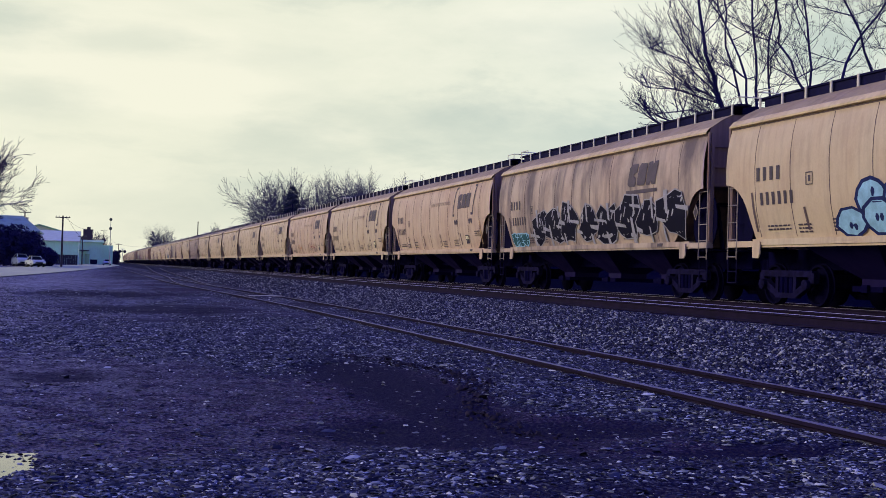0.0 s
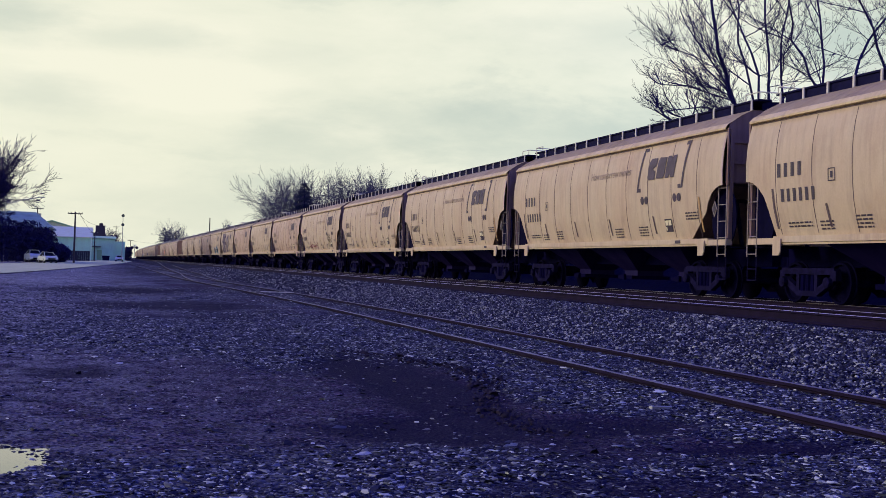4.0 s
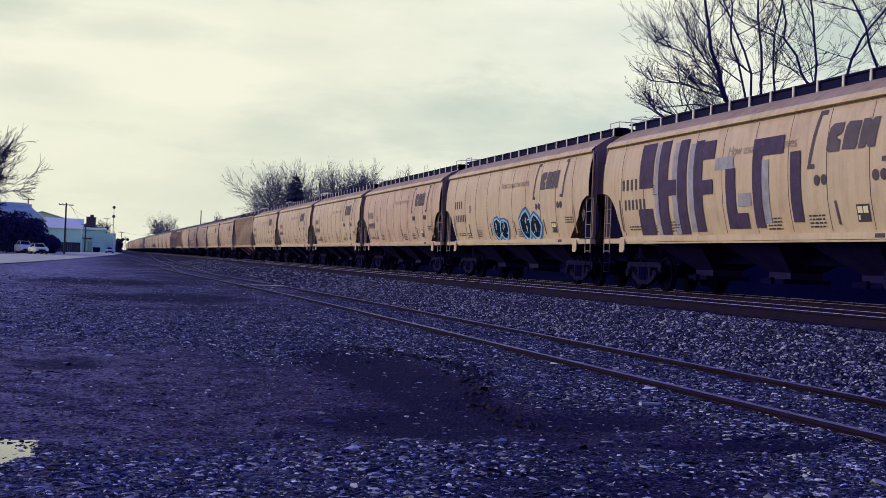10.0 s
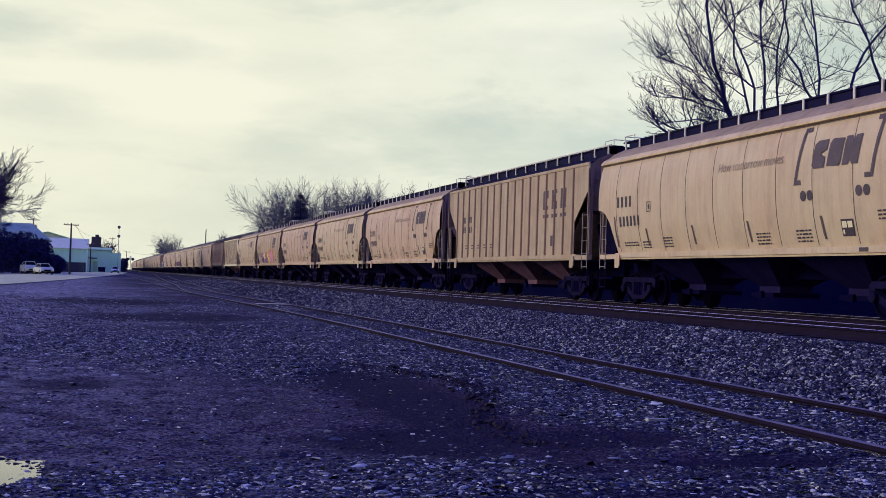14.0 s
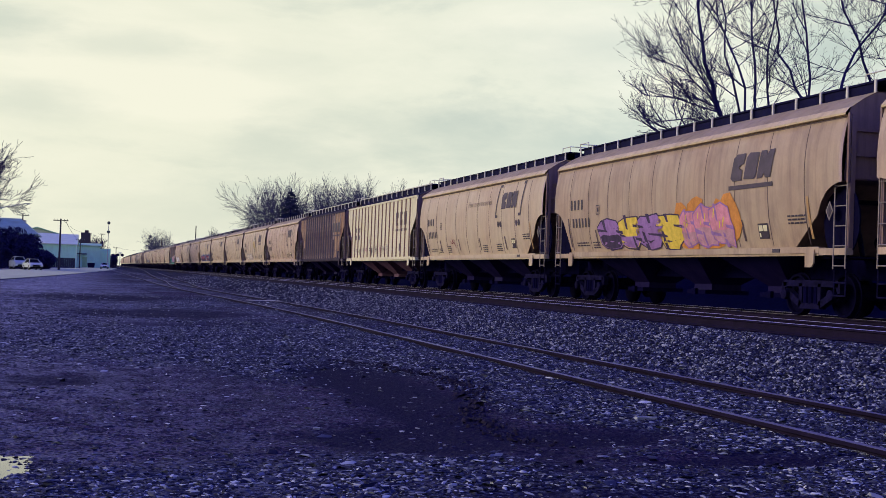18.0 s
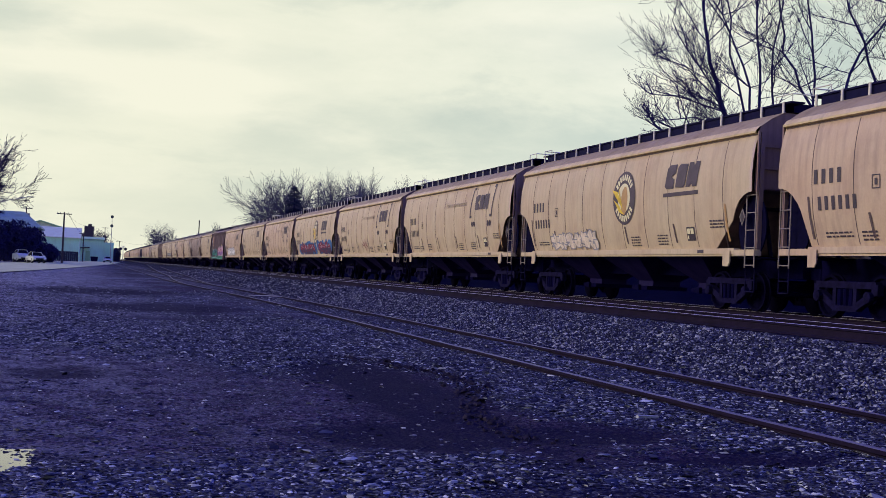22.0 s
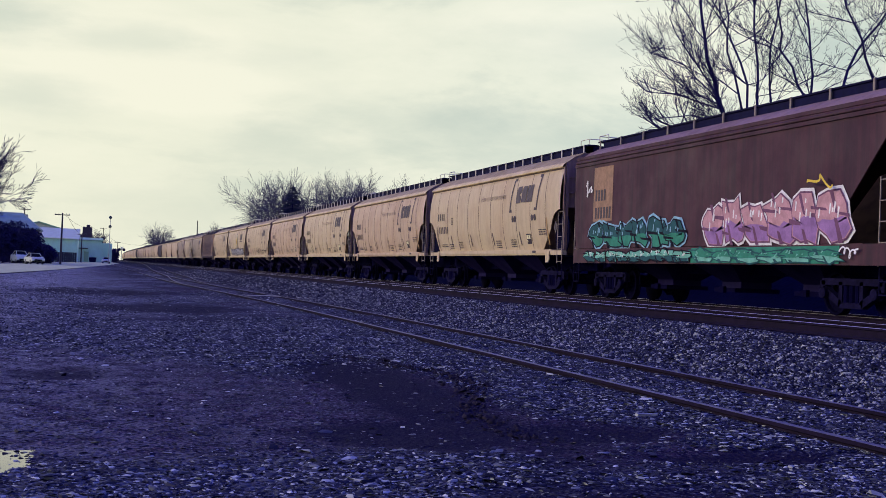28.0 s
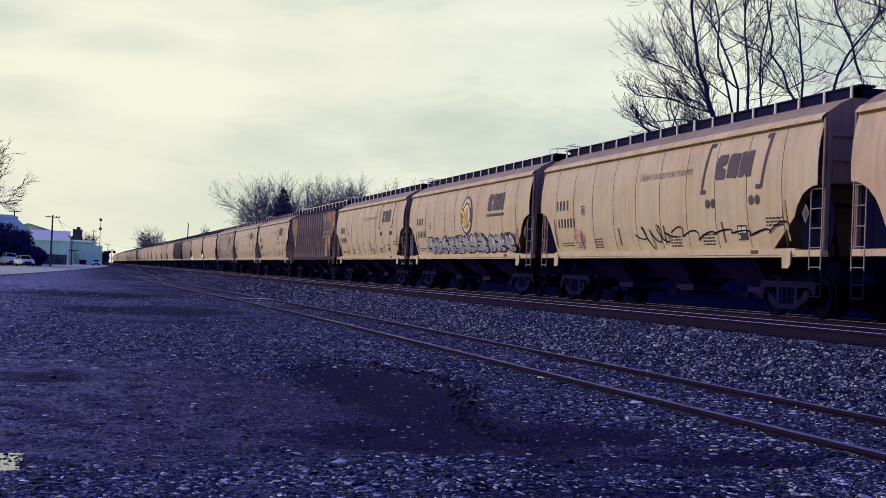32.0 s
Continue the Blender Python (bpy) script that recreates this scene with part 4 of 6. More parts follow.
def flat_hopper(paint, label):
    """The oxide red car: smooth sides under a deep grooved eave."""
    car = thing("hopper_car", label, "railcar", "cars of the grain train")
    for s in (-1, 1):
        x0, x1 = sorted((s * 1.50, s * 1.53))
        part("side_sheet", Shape().prism([(x0, -6.6, 1.46), (x0, 7.8, 1.46), (x0, 7.98, 2.4), (x0, 7.98, 3.95), (x0, -7.98, 3.95), (x0, -7.98, 3.7), (x0, -6.6, 2.3)], (x1 - x0, 0, 0)), paint, car)
        for z in (3.95, 4.06, 4.17):
            part("eave_band", Shape().box(*sorted((s * 1.50, s * (1.57 - (z - 3.95) * 0.2))), -8.0, 8.0, z, z + 0.085), paint, car)
        part("side_sill_plate", Shape().box(*sorted((s * 1.505, s * 1.56)), -7.9, 7.9, 1.02, 1.44), paint, car)
    hopper_frame(car, paint, paint)
    hopper_roof(car, paint, ENDGREY, LADDER, 1.6)
    sh = Shape().box(-1.536, -1.532, 5.1, 6.5, 2.25, 3.85)
    part("patch", sh, simple("faded_tan_patch", (0.30, 0.17, 0.10), 0.7), car, "faded tan lettering patch")
    sh = Shape()
    for z, n, h in ((2.85, 4, 0.33), (2.33, 6, 0.33)):
        for k in range(n):
            y = 6.35 - k * 0.205
            sh.box(-1.543, -1.539, y - 0.12, y, z, z + h)
    tagged(part("reporting_mark", sh, MARK, car), kind="stuff")
    return car


def far_hopper(paint, label):
    """A car that never comes near: the same outline with fewer parts."""
    car = thing("hopper_car", label, "railcar", "cars of the grain train")
    for s in (-1, 1):
        part("side_sheet", side_sheet(s), paint, car, smooth=True)
        part("side_sill", Shape().box(*sorted((s * 1.34, s * 1.50)), -8.0, 8.0, 1.30, 1.45), CREAM, car)
        rows = [[(s * 1.475, y, 4.05), (s * 1.56, y, 4.09), (s * 1.42, y, 4.23), (s * 0.9, y, 4.42), (0, y, 4.52)] for y in (-HALF, HALF)]
        part("roof_sheet", Shape().grid(rows), GREY_ROOF, car, mend=False)
    part("walkway", Shape().box(-0.8, 0.8, -HALF, HALF, 4.52, 4.84), BLACK, car)
    for e in (-1, 1):
        part("end_sheet", Shape().box(-1.4, 1.4, *sorted((e * 7.85, e * 7.9)), 2.2, 4.1).box(-1.3, 1.3, *sorted((e * 6.6, e * 7.9)), 1.2, 1.3), ENDGREY, car)
        part("truck", Shape().box(-1.05, 1.05, e * 6.1 - 1.2, e * 6.1 + 1.2, 0.3, 0.75), TRUCK, car)
        part("coupler", Shape().box(-0.15, 0.15, *sorted((e * 7.9, e * 8.65)), 0.8, 1.02), UNDER, car)
    for y in (-3.75, 0, 3.75):
        sh = Shape()
        sh.grid([[(-q, y - p, z), (q, y - p, z), (q, y + p, z), (-q, y + p, z), (-q, y - p, z)] for z, p, q in ((1.32, 1.35, 1.35), (0.5, 0.48, 0.42))])
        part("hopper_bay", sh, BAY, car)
    return car


PAINTS = {}


def spray(name, colour):
    if name not in PAINTS:
        PAINTS[name] = simple("spray_" + name, colour, 0.7, vary=0.3, scale=4, bump=0.05, spec=0.12)
    return PAINTS[name]


SPRAYS = {"white": (0.72, 0.70, 0.70), "navy": (0.012, 0.020, 0.085), "black": (0.0032, 0.0026, 0.013), "blue": (0.045, 0.13, 0.30), "sky": (0.25, 0.45, 0.58), "purple": (0.065, 0.045, 0.085), "violet": (0.30, 0.16, 0.36),
          "pink": (0.62, 0.25, 0.30), "red": (0.22, 0.022, 0.055), "yellow": (0.72, 0.52, 0.08), "teal": (0.022, 0.085, 0.095), "green": (0.04, 0.22, 0.15), "grey": (0.30, 0.29, 0.31), "cream": (0.66, 0.55, 0.42), "orange": (0.60, 0.25, 0.06), "plum": (0.16, 0.07, 0.13), "rose": (0.50, 0.27, 0.30), "mint": (0.16, 0.42, 0.33)}


def sprayed(car, name, shape, colour, label=""):
    return tagged(part(name, shape, spray(colour, SPRAYS[colour]), car, label, mend=False), kind="stuff")


def bubbles(car, y0, y1, z0, z1, n, fill, edge, halo="", seed=1, out=0.013):
    """A row of n rounded sprayed bubbles with an outline and a halo."""
    rng = random.Random(seed)
    w, lay = (y0 - y1) / n, {"halo": Shape(), "edge": Shape(), "fill": Shape(), "cut": Shape()}
    for k in range(n):
        a = y0 - k * w + rng.uniform(-.1, .1) * w
        zb, zt = z0 + rng.uniform(0, .10) * (z1 - z0), z1 - rng.uniform(0, .22) * (z1 - z0)
        h, m = zt - zb, rng.randint(9, 12)
        base = [(.5 + .56 * math.cos(t) * rng.uniform(.86, 1.1), .5 + .54 * math.sin(t) * rng.uniform(.86, 1.1)) for t in [2 * math.pi * i / m for i in range(m)]]
        for key, g, o in (("halo", .26, 0), ("edge", .08, .006 + k * .0020), ("fill", -.12, .007 + k * .0020)):
            wrap(lay[key], [(a - (u + (u - .5) * g) * w * 1.04, zb + (v + (v - .5) * g) * h) for u, v in base], out + o + k * .0002)
        for q in range(2):
            u, v = rng.uniform(.35, .65), rng.uniform(.3, .7)
            wrap(lay["cut"], [(a - (u + .07 * math.cos(t)) * w, zb + (v + .13 * math.sin(t)) * h) for t in (0, 1, 2, 3, 4, 5)], out + .008 + k * .0020 + q * .0003)
    for key, colour in (("halo", halo), ("edge", edge), ("fill", fill), ("cut", edge)):
        if colour:
            sprayed(car, "mural_" + key if key != "fill" else "mural", lay[key], colour, "sprayed %s bubbles" % colour if key == "fill" else "")


def piece(car, y0, y1, z0, z1, n, fill, edge, cloud="", second="", shine="", seed=1, flat=0.0, out=0.013, lean=0.15, jag=0.22, cling=False):
    """A sprayed piece: n interlocking jagged slabs, each outlined, shaded below, slotted and touched with highlights, over a ragged cloud."""
    rng = random.Random(seed)
    w, h = (y0 - y1) / n, z1 - z0
    lay = {key: Shape() for key in ("cloud", "edge", "fill", "second", "slot", "shine")}
    if cloud and not cling:
        for k in range(2 * n + 1):
            cy, cz, r = y0 - k * w / 2, z0 + h * rng.uniform(.35, .68), rng.uniform(.36, .50) * h
            wrap(lay["cloud"], [(cy + w * .62 * math.cos(t) * rng.uniform(.8, 1.15), min(max(cz + r * 1.15 * math.sin(t) * rng.uniform(.8, 1.2), z0 - .02), z1 + .16)) for t in [2 * math.pi * i / 11 for i in range(11)]], out + .0002 * k, flat)
    for k in range(n):
        top = rng.uniform(.82, 1.0)
        cy, cz, a, b = y0 - (k + .5) * w + rng.uniform(-.06, .06) * w, z0 + h * top * .5, w * rng.uniform(.56, .68), h * top * .5
        m = rng.randint(11, 14)
        ring = []
        for i in range(m):
            t = 2 * math.pi * (i + rng.uniform(-.25, .25)) / m
            r = rng.uniform(1 - jag, 1.06) / (abs(math.cos(t)) ** 5 + abs(math.sin(t)) ** 5) ** .2
            ring.append((r * math.cos(t), r * math.sin(t)))
        at = lambda u, v, g=0.0: (cy + u * (a + g) + lean * v * b, cz + v * (b + g))
        o = out + .006 + .0026 * k
        if cling:
            wrap(lay["cloud"], [at(u, v, .095) for u, v in ring], out + .0002 * k, flat)
        wrap(lay["edge"], [at(u, v, .028) for u, v in ring], o, flat)
        wrap(lay["fill"], [at(u, v, -.012) for u, v in ring], o + .0006, flat)
        if second:
            low = rng.uniform(-.25, .1)
            wrap(lay["second"], [at(u * .93, min(v, low + rng.uniform(-.12, .12)) * .95) for u, v in ring], o + .0011, flat)
        sides = [0, 1, 2, 3]
        rng.shuffle(sides)
        for q in sides:                                  # slots cut in from the rim
            c, l, d = rng.uniform(-.5, .5), rng.uniform(.45, 1.1), rng.uniform(.06, .13)
            box = [(c - d, -1.0), (c + d, -1.0), (c + d * .6 + .12, -1.0 + l), (c - d * .4 + .08, -1.0 + l * .92)]
            if q in (1, 3):
                box = [(v, u) for u, v in box]
            if q > 1:
                box = [(-u, -v) for u, v in box]
            wrap(lay["slot"], [at(u, v) for u, v in box], o + .0016 + q * .0001, flat)
        for q in range(5 if shine else 0):
            u, v, l = rng.uniform(-.7, .5), rng.uniform(.1, .8), rng.uniform(.12, .4)
            wrap(lay["shine"], [at(u, v), at(u + .07, v + .05), at(u + .07 + l * .4, v - l), at(u + l * .4, v - l)], o + .0021 + q * .0001, flat)
    for key, colour in (("cloud", cloud), ("edge", edge), ("fill", fill), ("second", second), ("slot", edge), ("shine", shine)):
        if colour:
            sprayed(car, "mural_" + key if key != "fill" else "mural", lay[key], colour, "sprayed %s slabs" % colour if key == "fill" else "")


def scrawl(car, y0, y1, z, amp, n, colour, seed=1, wide=0.035, flat=0.0):
    """A thin sprayed zigzag line."""
    rng = random.Random(seed)
    n *= 5
    f, g, h = rng.uniform(.7, 1.3), rng.uniform(0, 6), rng.uniform(.5, .9)
    loop = min(abs(y1 - y0) * 0.10, amp * 0.8)
    pts = []
    for i in range(n + 1):
        t = i / 5
        w = 0.65 + 0.35 * math.sin(t * 0.43 + g)
        pts.append((y0 + (y1 - y0) * i / n + loop * math.cos(t * 2.1 * f + g), z + amp * w * (math.sin(t * 2.1 * f) * h + 0.4 * math.sin(t * 0.9 + g))))
    sh = Shape()
    for step, ((a, b), (c, d)) in enumerate(zip(pts, pts[1:])):
        o = 0.014 + 0.0003 * step
        v = Vector((c - a, d - b)).normalized() * wide * .5
        q = [(a - v.y, b + v.x), (a + v.y, b - v.x), (c + v.y, d - v.x), (c - v.y, d + v.x)]
        i = len(sh.v)
        sh.v += [(-flat - o, y, zz) for y, zz in q] if flat else on_side(q, o)
        sh.f.append((i, i + 1, i + 2, i + 3))
    return part("scrawl", sh, spray(colour, SPRAYS[colour]), car, "thin sprayed line", mend=False)


def roundel(car, y, z, r):
    """A round crest: a dark disc, a ring of small pale bars, a pale centre with an amber ear and leaves that reach past the rim."""
    ob = part("roundel", disc(Shape(), y, z, r, 0.016, 28), LOGO, car, "dark round crest with an amber centre", mend=False)
    part("roundel_centre", disc(Shape(), y, z, r * .55, 0.019, 20), CREAM, ob, mend=False)
    bars = Shape()
    for k in range(26):
        t = 2 * math.pi * (k + .5) / 26
        if abs(math.cos(t)) < .93:
            c, q = math.cos(t), math.sin(t)
            wrap(bars, [(y + r * (d * c - e * q), z + r * (d * q + e * c)) for d, e in ((.66, -.06), (.88, -.06), (.88, .06), (.66, .06))], 0.021)
    part("roundel_ring", bars, CREAM, ob, mend=False)
    ear = Shape()
    wrap(ear, [(y + r * (.30 * math.cos(t) - .05), z + r * (.52 * math.sin(t) - .10 - .12 * math.cos(t))) for t in [2 * math.pi * k / 12 for k in range(12)]], 0.023)
    part("roundel_ear", ear, ORANGE, ob, mend=False)
    for a, b, m in (((1.08, .34), (.05, -.45), (.55, .10)), ((.95, -.02), (.0, -.62), (.40, -.42)), ((.45, .45), (.10, -.40), (.40, .02))):
        leaf = wrap(Shape(), [(y + r * a[0], z + r * a[1]), (y + r * (m[0] + .02), z + r * (m[1] + .16)), (y + r * b[0], z + r * b[1]), (y + r * (m[0] - .04), z + r * (m[1] - .12))], 0.025 + .001 * a[0])
        part("roundel_leaf", leaf, spray("yellow", SPRAYS["yellow"]), ob, mend=False)


def travelled(t):
    """Metres that the train has come since the start."""
    return np.interp(t, TRAVEL_T, TRAVEL_S)


TRAVEL_T = list(range(33))
TRAVEL_S = [6.75, 28.06, 49.68, 70.85, 92.36, 113.57, 135.47, 155.93, 177.16, 198.42, 220.81, 240.43, 262.13, 283.99, 305.36, 325.78, 346.58,
            366.65, 387.76, 409.06, 428.98, 448.57, 469.34, 489.24, 510.62, 530.32, 551.31, 572.11, 593.81, 613.68, 634.69, 656.12, 677.04]
FIRST_GAP = 33.77
KINDS = {-1: "tan", 0: "dirty", 1: "pink", 2: "tan", 3: "pink", 4: "tan", 5: "tan", 6: "tan", 7: "tan", 8: "tan", 9: "pink", 10: "tan", 11: "pink", 12: "tan", 13: "tan", 14: "pink", 15: "tan",
         16: "tan", 17: "tan", 18: "olive", 19: "pink", 20: "tan", 21: "pink", 22: "dull", 23: "tan", 24: "cream", 25: "brown", 26: "pink", 27: "badge", 28: "tan", 29: "tan", 30: "badge",
         31: "pink", 32: "tan", 33: "pink", 34: "maroon", 35: "tan", 36: "pink", 37: "tan", 38: "pink", 39: "tan", 40: "badge", 41: "tan", 42: "brown", 43: "tan", 44: "tan", 45: "dirty"}
CARS = []


def build_train():
    proto = {"tan": curved_hopper(TAN, "tan rounded covered hopper car with dark block emblem"),
             "pink": curved_hopper(TAN_PINK, "faded pinkish tan covered hopper car with dark emblem"),
             "dirty": curved_hopper(TAN_DIRTY, "grimy streaked tan covered hopper car", True),
             "badge": curved_hopper(TAN, "tan covered hopper car with underlined emblem", True),
             "dull": curved_hopper(DULL, "dull brownish tan covered hopper car with underlined emblem", True),
             "olive": ribbed_hopper(OLIVE, "dull tan ribbed covered hopper car"),
             "cream": ribbed_hopper(CREAM, "cream ribbed covered hopper car"),
             "brown": ribbed_hopper(BROWN, "dark brown ribbed covered hopper car", False, RIBBROWN),
             "maroon": flat_hopper(MAROON, "oxide red covered hopper car with sprayed murals"),
             # far cars take pinker, duller paints: the haze of distance put into colour
             "far": far_hopper(TAN_PINK, "tan covered hopper car far along the train"),
             "farpink": far_hopper(DULL, "duller tan hopper car far along the train"),
             "fardark": far_hopper(BROWN, "dark brown hopper car far along the train")}
    used = set()
    for k in range(-1, 88):
        kind = KINDS.get(k) or ("fardark" if k in (49, 58, 71) else "farpink" if k % 3 == 0 else "far")
        if kind in used:
            car = copy_thing(proto[kind], Matrix())
        else:
            car = proto[kind]
            used.add(kind)
        CARS.append((k, car))
    by = dict(CARS)
    bubbles(by[-1], 2.8, -2.6, 1.75, 2.62, 6, "sky", "navy", "", 3)
    bubbles(by[-1], 3.5, -3.2, 1.42, 2.15, 7, "sky", "navy", "", 5, 0.028)
    piece(by[0], 6.6, 5.0, 1.48, 1.95, 3, "teal", "sky", seed=2)
    piece(by[0], 4.6, -7.0, 1.47, 2.85, 8, "black", "grey", "", "", "grey", 4, lean=-.12, jag=.42)
    bubbles(by[13], 1.6, -0.1, 1.44, 2.25, 2, "black", "sky", "blue", 8)
    bubbles(by[13], -1.6, -3.5, 1.44, 2.45, 2, "black", "sky", "blue", 9)
    piece(by[22], 4.3, 2.9, 1.48, 2.45, 1, "violet", "purple", "", "purple", "", 10)
    piece(by[22], 2.9, 1.7, 1.48, 2.5, 1, "yellow", "purple", "", "violet", "", 26)
    piece(by[22], 1.7, 0.3, 1.48, 2.5, 1, "violet", "purple", "", "", "", 27)
    piece(by[22], 0.3, -0.8, 1.48, 2.5, 1, "yellow", "purple", "", "", "", 11)
    piece(by[22], -0.9, -3.4, 1.5, 2.6, 3, "pink", "violet", "orange", "rose", "yellow", 12)
    piece(by[27], 5.0, 1.2, 1.48, 2.1, 6, "cream", "grey", "", "", "", 13, jag=.4)
    piece(by[30], 5.2, -0.9, 1.47, 2.3, 6, "red", "purple", "blue", "purple", "white", 14, jag=.42)
    piece(by[30], -2.2, -6.6, 1.47, 2.3, 5, "red", "purple", "blue", "purple", "white", 15, jag=.42)
    piece(by[33], 5.1, -2.0, 1.45, 2.40, 6, "white", "black", "", "", "grey", 16)
    piece(by[34], 6.6, 0.5, 1.46, 2.30, 6, "teal", "black", "sky", "green", "sky", 17, 1.54, .012, .4, .42, True)
    piece(by[34], -0.6, -6.5, 1.46, 2.62, 6, "rose", "plum", "white", "violet", "white", 18, 1.54, .012, .3, .34, True)
    piece(by[40], 4.8, -6.4, 1.48, 2.25, 11, "grey", "black", "", "", "white", 24, jag=.36)
    scrawl(by[3], 3.4, 1.8, 1.85, 0.25, 12, "orange", 31)
    scrawl(by[3], -1.2, -3.4, 1.9, 0.3, 16, "red", 32)
    scrawl(by[8], -3.6, -4.9, 2.2, 0.45, 14, "black", 5)
    scrawl(by[8], 4.2, 0.2, 1.75, 0.28, 24, "red", 6)
    tall = Shape()
    for y, w, z0, z1 in ((5.5, .9, 1.5, 2.2), (5.4, .85, 2.75, 3.95), (4.2, .55, 1.5, 3.95), (3.65, .5, 2.5, 2.9), (3.1, .5, 1.5, 3.9), (2.2, .45, 1.55, 3.8), (1.75, .6, 3.3, 3.75), (1.75, .55, 2.45, 2.8), (0.55, .45, 1.6, 3.0), (0.1, .5, 1.6, 1.95), (-0.7, .4, 1.6, 3.6), (-1.1, .9, 3.2, 3.6), (-2.3, .4, 1.7, 3.2)):
        bar(tall, y, y - w, z0, z1, 0.018 + 0.0005 * len(tall.f) ** .5)
    part("tall_mural", tall, spray("purple", SPRAYS["purple"]), by[12], "tall dark purple sprayed slabs", mend=False)
    grey = Shape()
    for y, w, z0, z1 in ((4.45, .22, 1.5, 3.9), (3.4, .28, 1.5, 3.85), (2.5, .28, 1.55, 3.75), (1.1, .9, 3.0, 3.3), (0.0, .6, 2.1, 2.4), (-1.1, .3, 1.7, 3.1)):
        bar(grey, y, y - w, z0, z1, 0.013)
    part("mural_shade", grey, spray("grey", SPRAYS["grey"]), by[12], "grey sprayed shading", mend=False)
    scrawl(by[15], 5.4, 4.2, 1.8, 0.25, 10, "black", 33)
    scrawl(by[20], 5.9, 5.2, 2.9, 0.2, 8, "green", 34)
    for y, z, col in ((3.05, 1.85, "pink"), (2.25, 2.3, "grey"), (0.55, 1.85, "black"), (-0.3, 1.85, "pink"), (-1.15, 1.85, "black"), (-2.0, 1.9, "grey"), (4.75, 1.75, "black")):
        scrawl(by[24], y, y - 0.5, z, 0.24, 13, col, int(y * 7) + 50, 0.022, flat=1.478)
    part("placard", Shape().prism([(-1.476, 1.42, 1.55), (-1.476, 1.24, 1.8), (-1.476, 1.42, 2.05), (-1.476, 1.60, 1.8)], (-0.004, 0, 0)), MARK, by[24], "dark diamond placard")
    scrawl(by[23], 3.1, 2.4, 2.0, 0.25, 8, "red", 12)
    roundel(by[27], -0.9, 2.9, 0.75)
    scrawl(by[29], 0.6, -0.6, 1.95, 0.3, 14, "red", 35)
    roundel(by[30], -1.3, 2.95, 0.8)
    band = Shape()
    wrap(band, [(0.0, 1.05), (-6.4, 1.05), (-6.4, 1.41), (0.0, 1.41)], 0.008, 1.57)
    part("mural_band", band, spray("green", SPRAYS["green"]), by[34], "sprayed green band", mend=False)
    piece(by[34], 6.9, 0.0, 1.04, 1.43, 9, "mint", "black", "", "teal", "white", 19, 1.57, .012, .5, .4)
    piece(by[34], -0.1, -6.4, 1.05, 1.42, 6, "green", "teal", "", "mint", "mint", 20, 1.57, .012, .5, .4)
    scrawl(by[34], 7.0, 6.5, 3.2, 0.3, 10, "white", 41, 0.05, flat=1.56)
    scrawl(by[34], -6.5, -7.1, 1.28, 0.14, 9, "white", 42, 0.035, flat=1.60)
    scrawl(by[34], -5.3, -6.2, 2.75, 0.2, 8, "yellow", 43, 0.05, flat=1.68)
    scrawl(by[39], 0.8, -1.4, 1.85, 0.38, 18, "black", 21)
    scrawl(by[39], -1.4, -7.0, 1.85, 0.22, 16, "black", 22)
    scrawl(by[39], 5.2, 4.4, 1.85, 0.3, 10, "pink", 23)
    roundel(by[40], -0.9, 2.95, 0.75)


def motions():
    for k, car in CARS:
        rows = []
        for i in range(33):
            s = FIRST_GAP + PITCH * (k + 0.5) - float(travelled(i))
            yaw = -math.degrees(math.atan((bend(s + 6) - bend(s - 6)) / 12))
            rows.append((float(i), pose(TRAIN_X + bend(s), s, 0, 0, 0, yaw)))
        walk(car, rows)


# ---- beyond the tracks and along the street ----
# bark coloured navy: haze and bloom around the branches put into it
BARK = simple("haze_blue_bark", (0.022, 0.020, 0.105), 0.9, spec=0.05, vary=0.4, scale=8)
TWIG = simple("winter_twigs", (0.026, 0.022, 0.080), 0.9, spec=0.1, vary=0.3)
# paler, bluer copy of the twigs: distance haze mixed into the colour
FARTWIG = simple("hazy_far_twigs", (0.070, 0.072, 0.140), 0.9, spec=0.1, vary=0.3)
# shrub colour lifted towards navy to carry the haze at 200 m
SHRUB = simple("tangled_winter_shrub", (0.020, 0.020, 0.085), 0.9, vary=0.5, spec=0.05)
# needle colour holds the blue of the haze before the far spruces
NEEDLE = simple("dark_spruce_needles", (0.014, 0.022, 0.085), 0.8, vary=0.4)


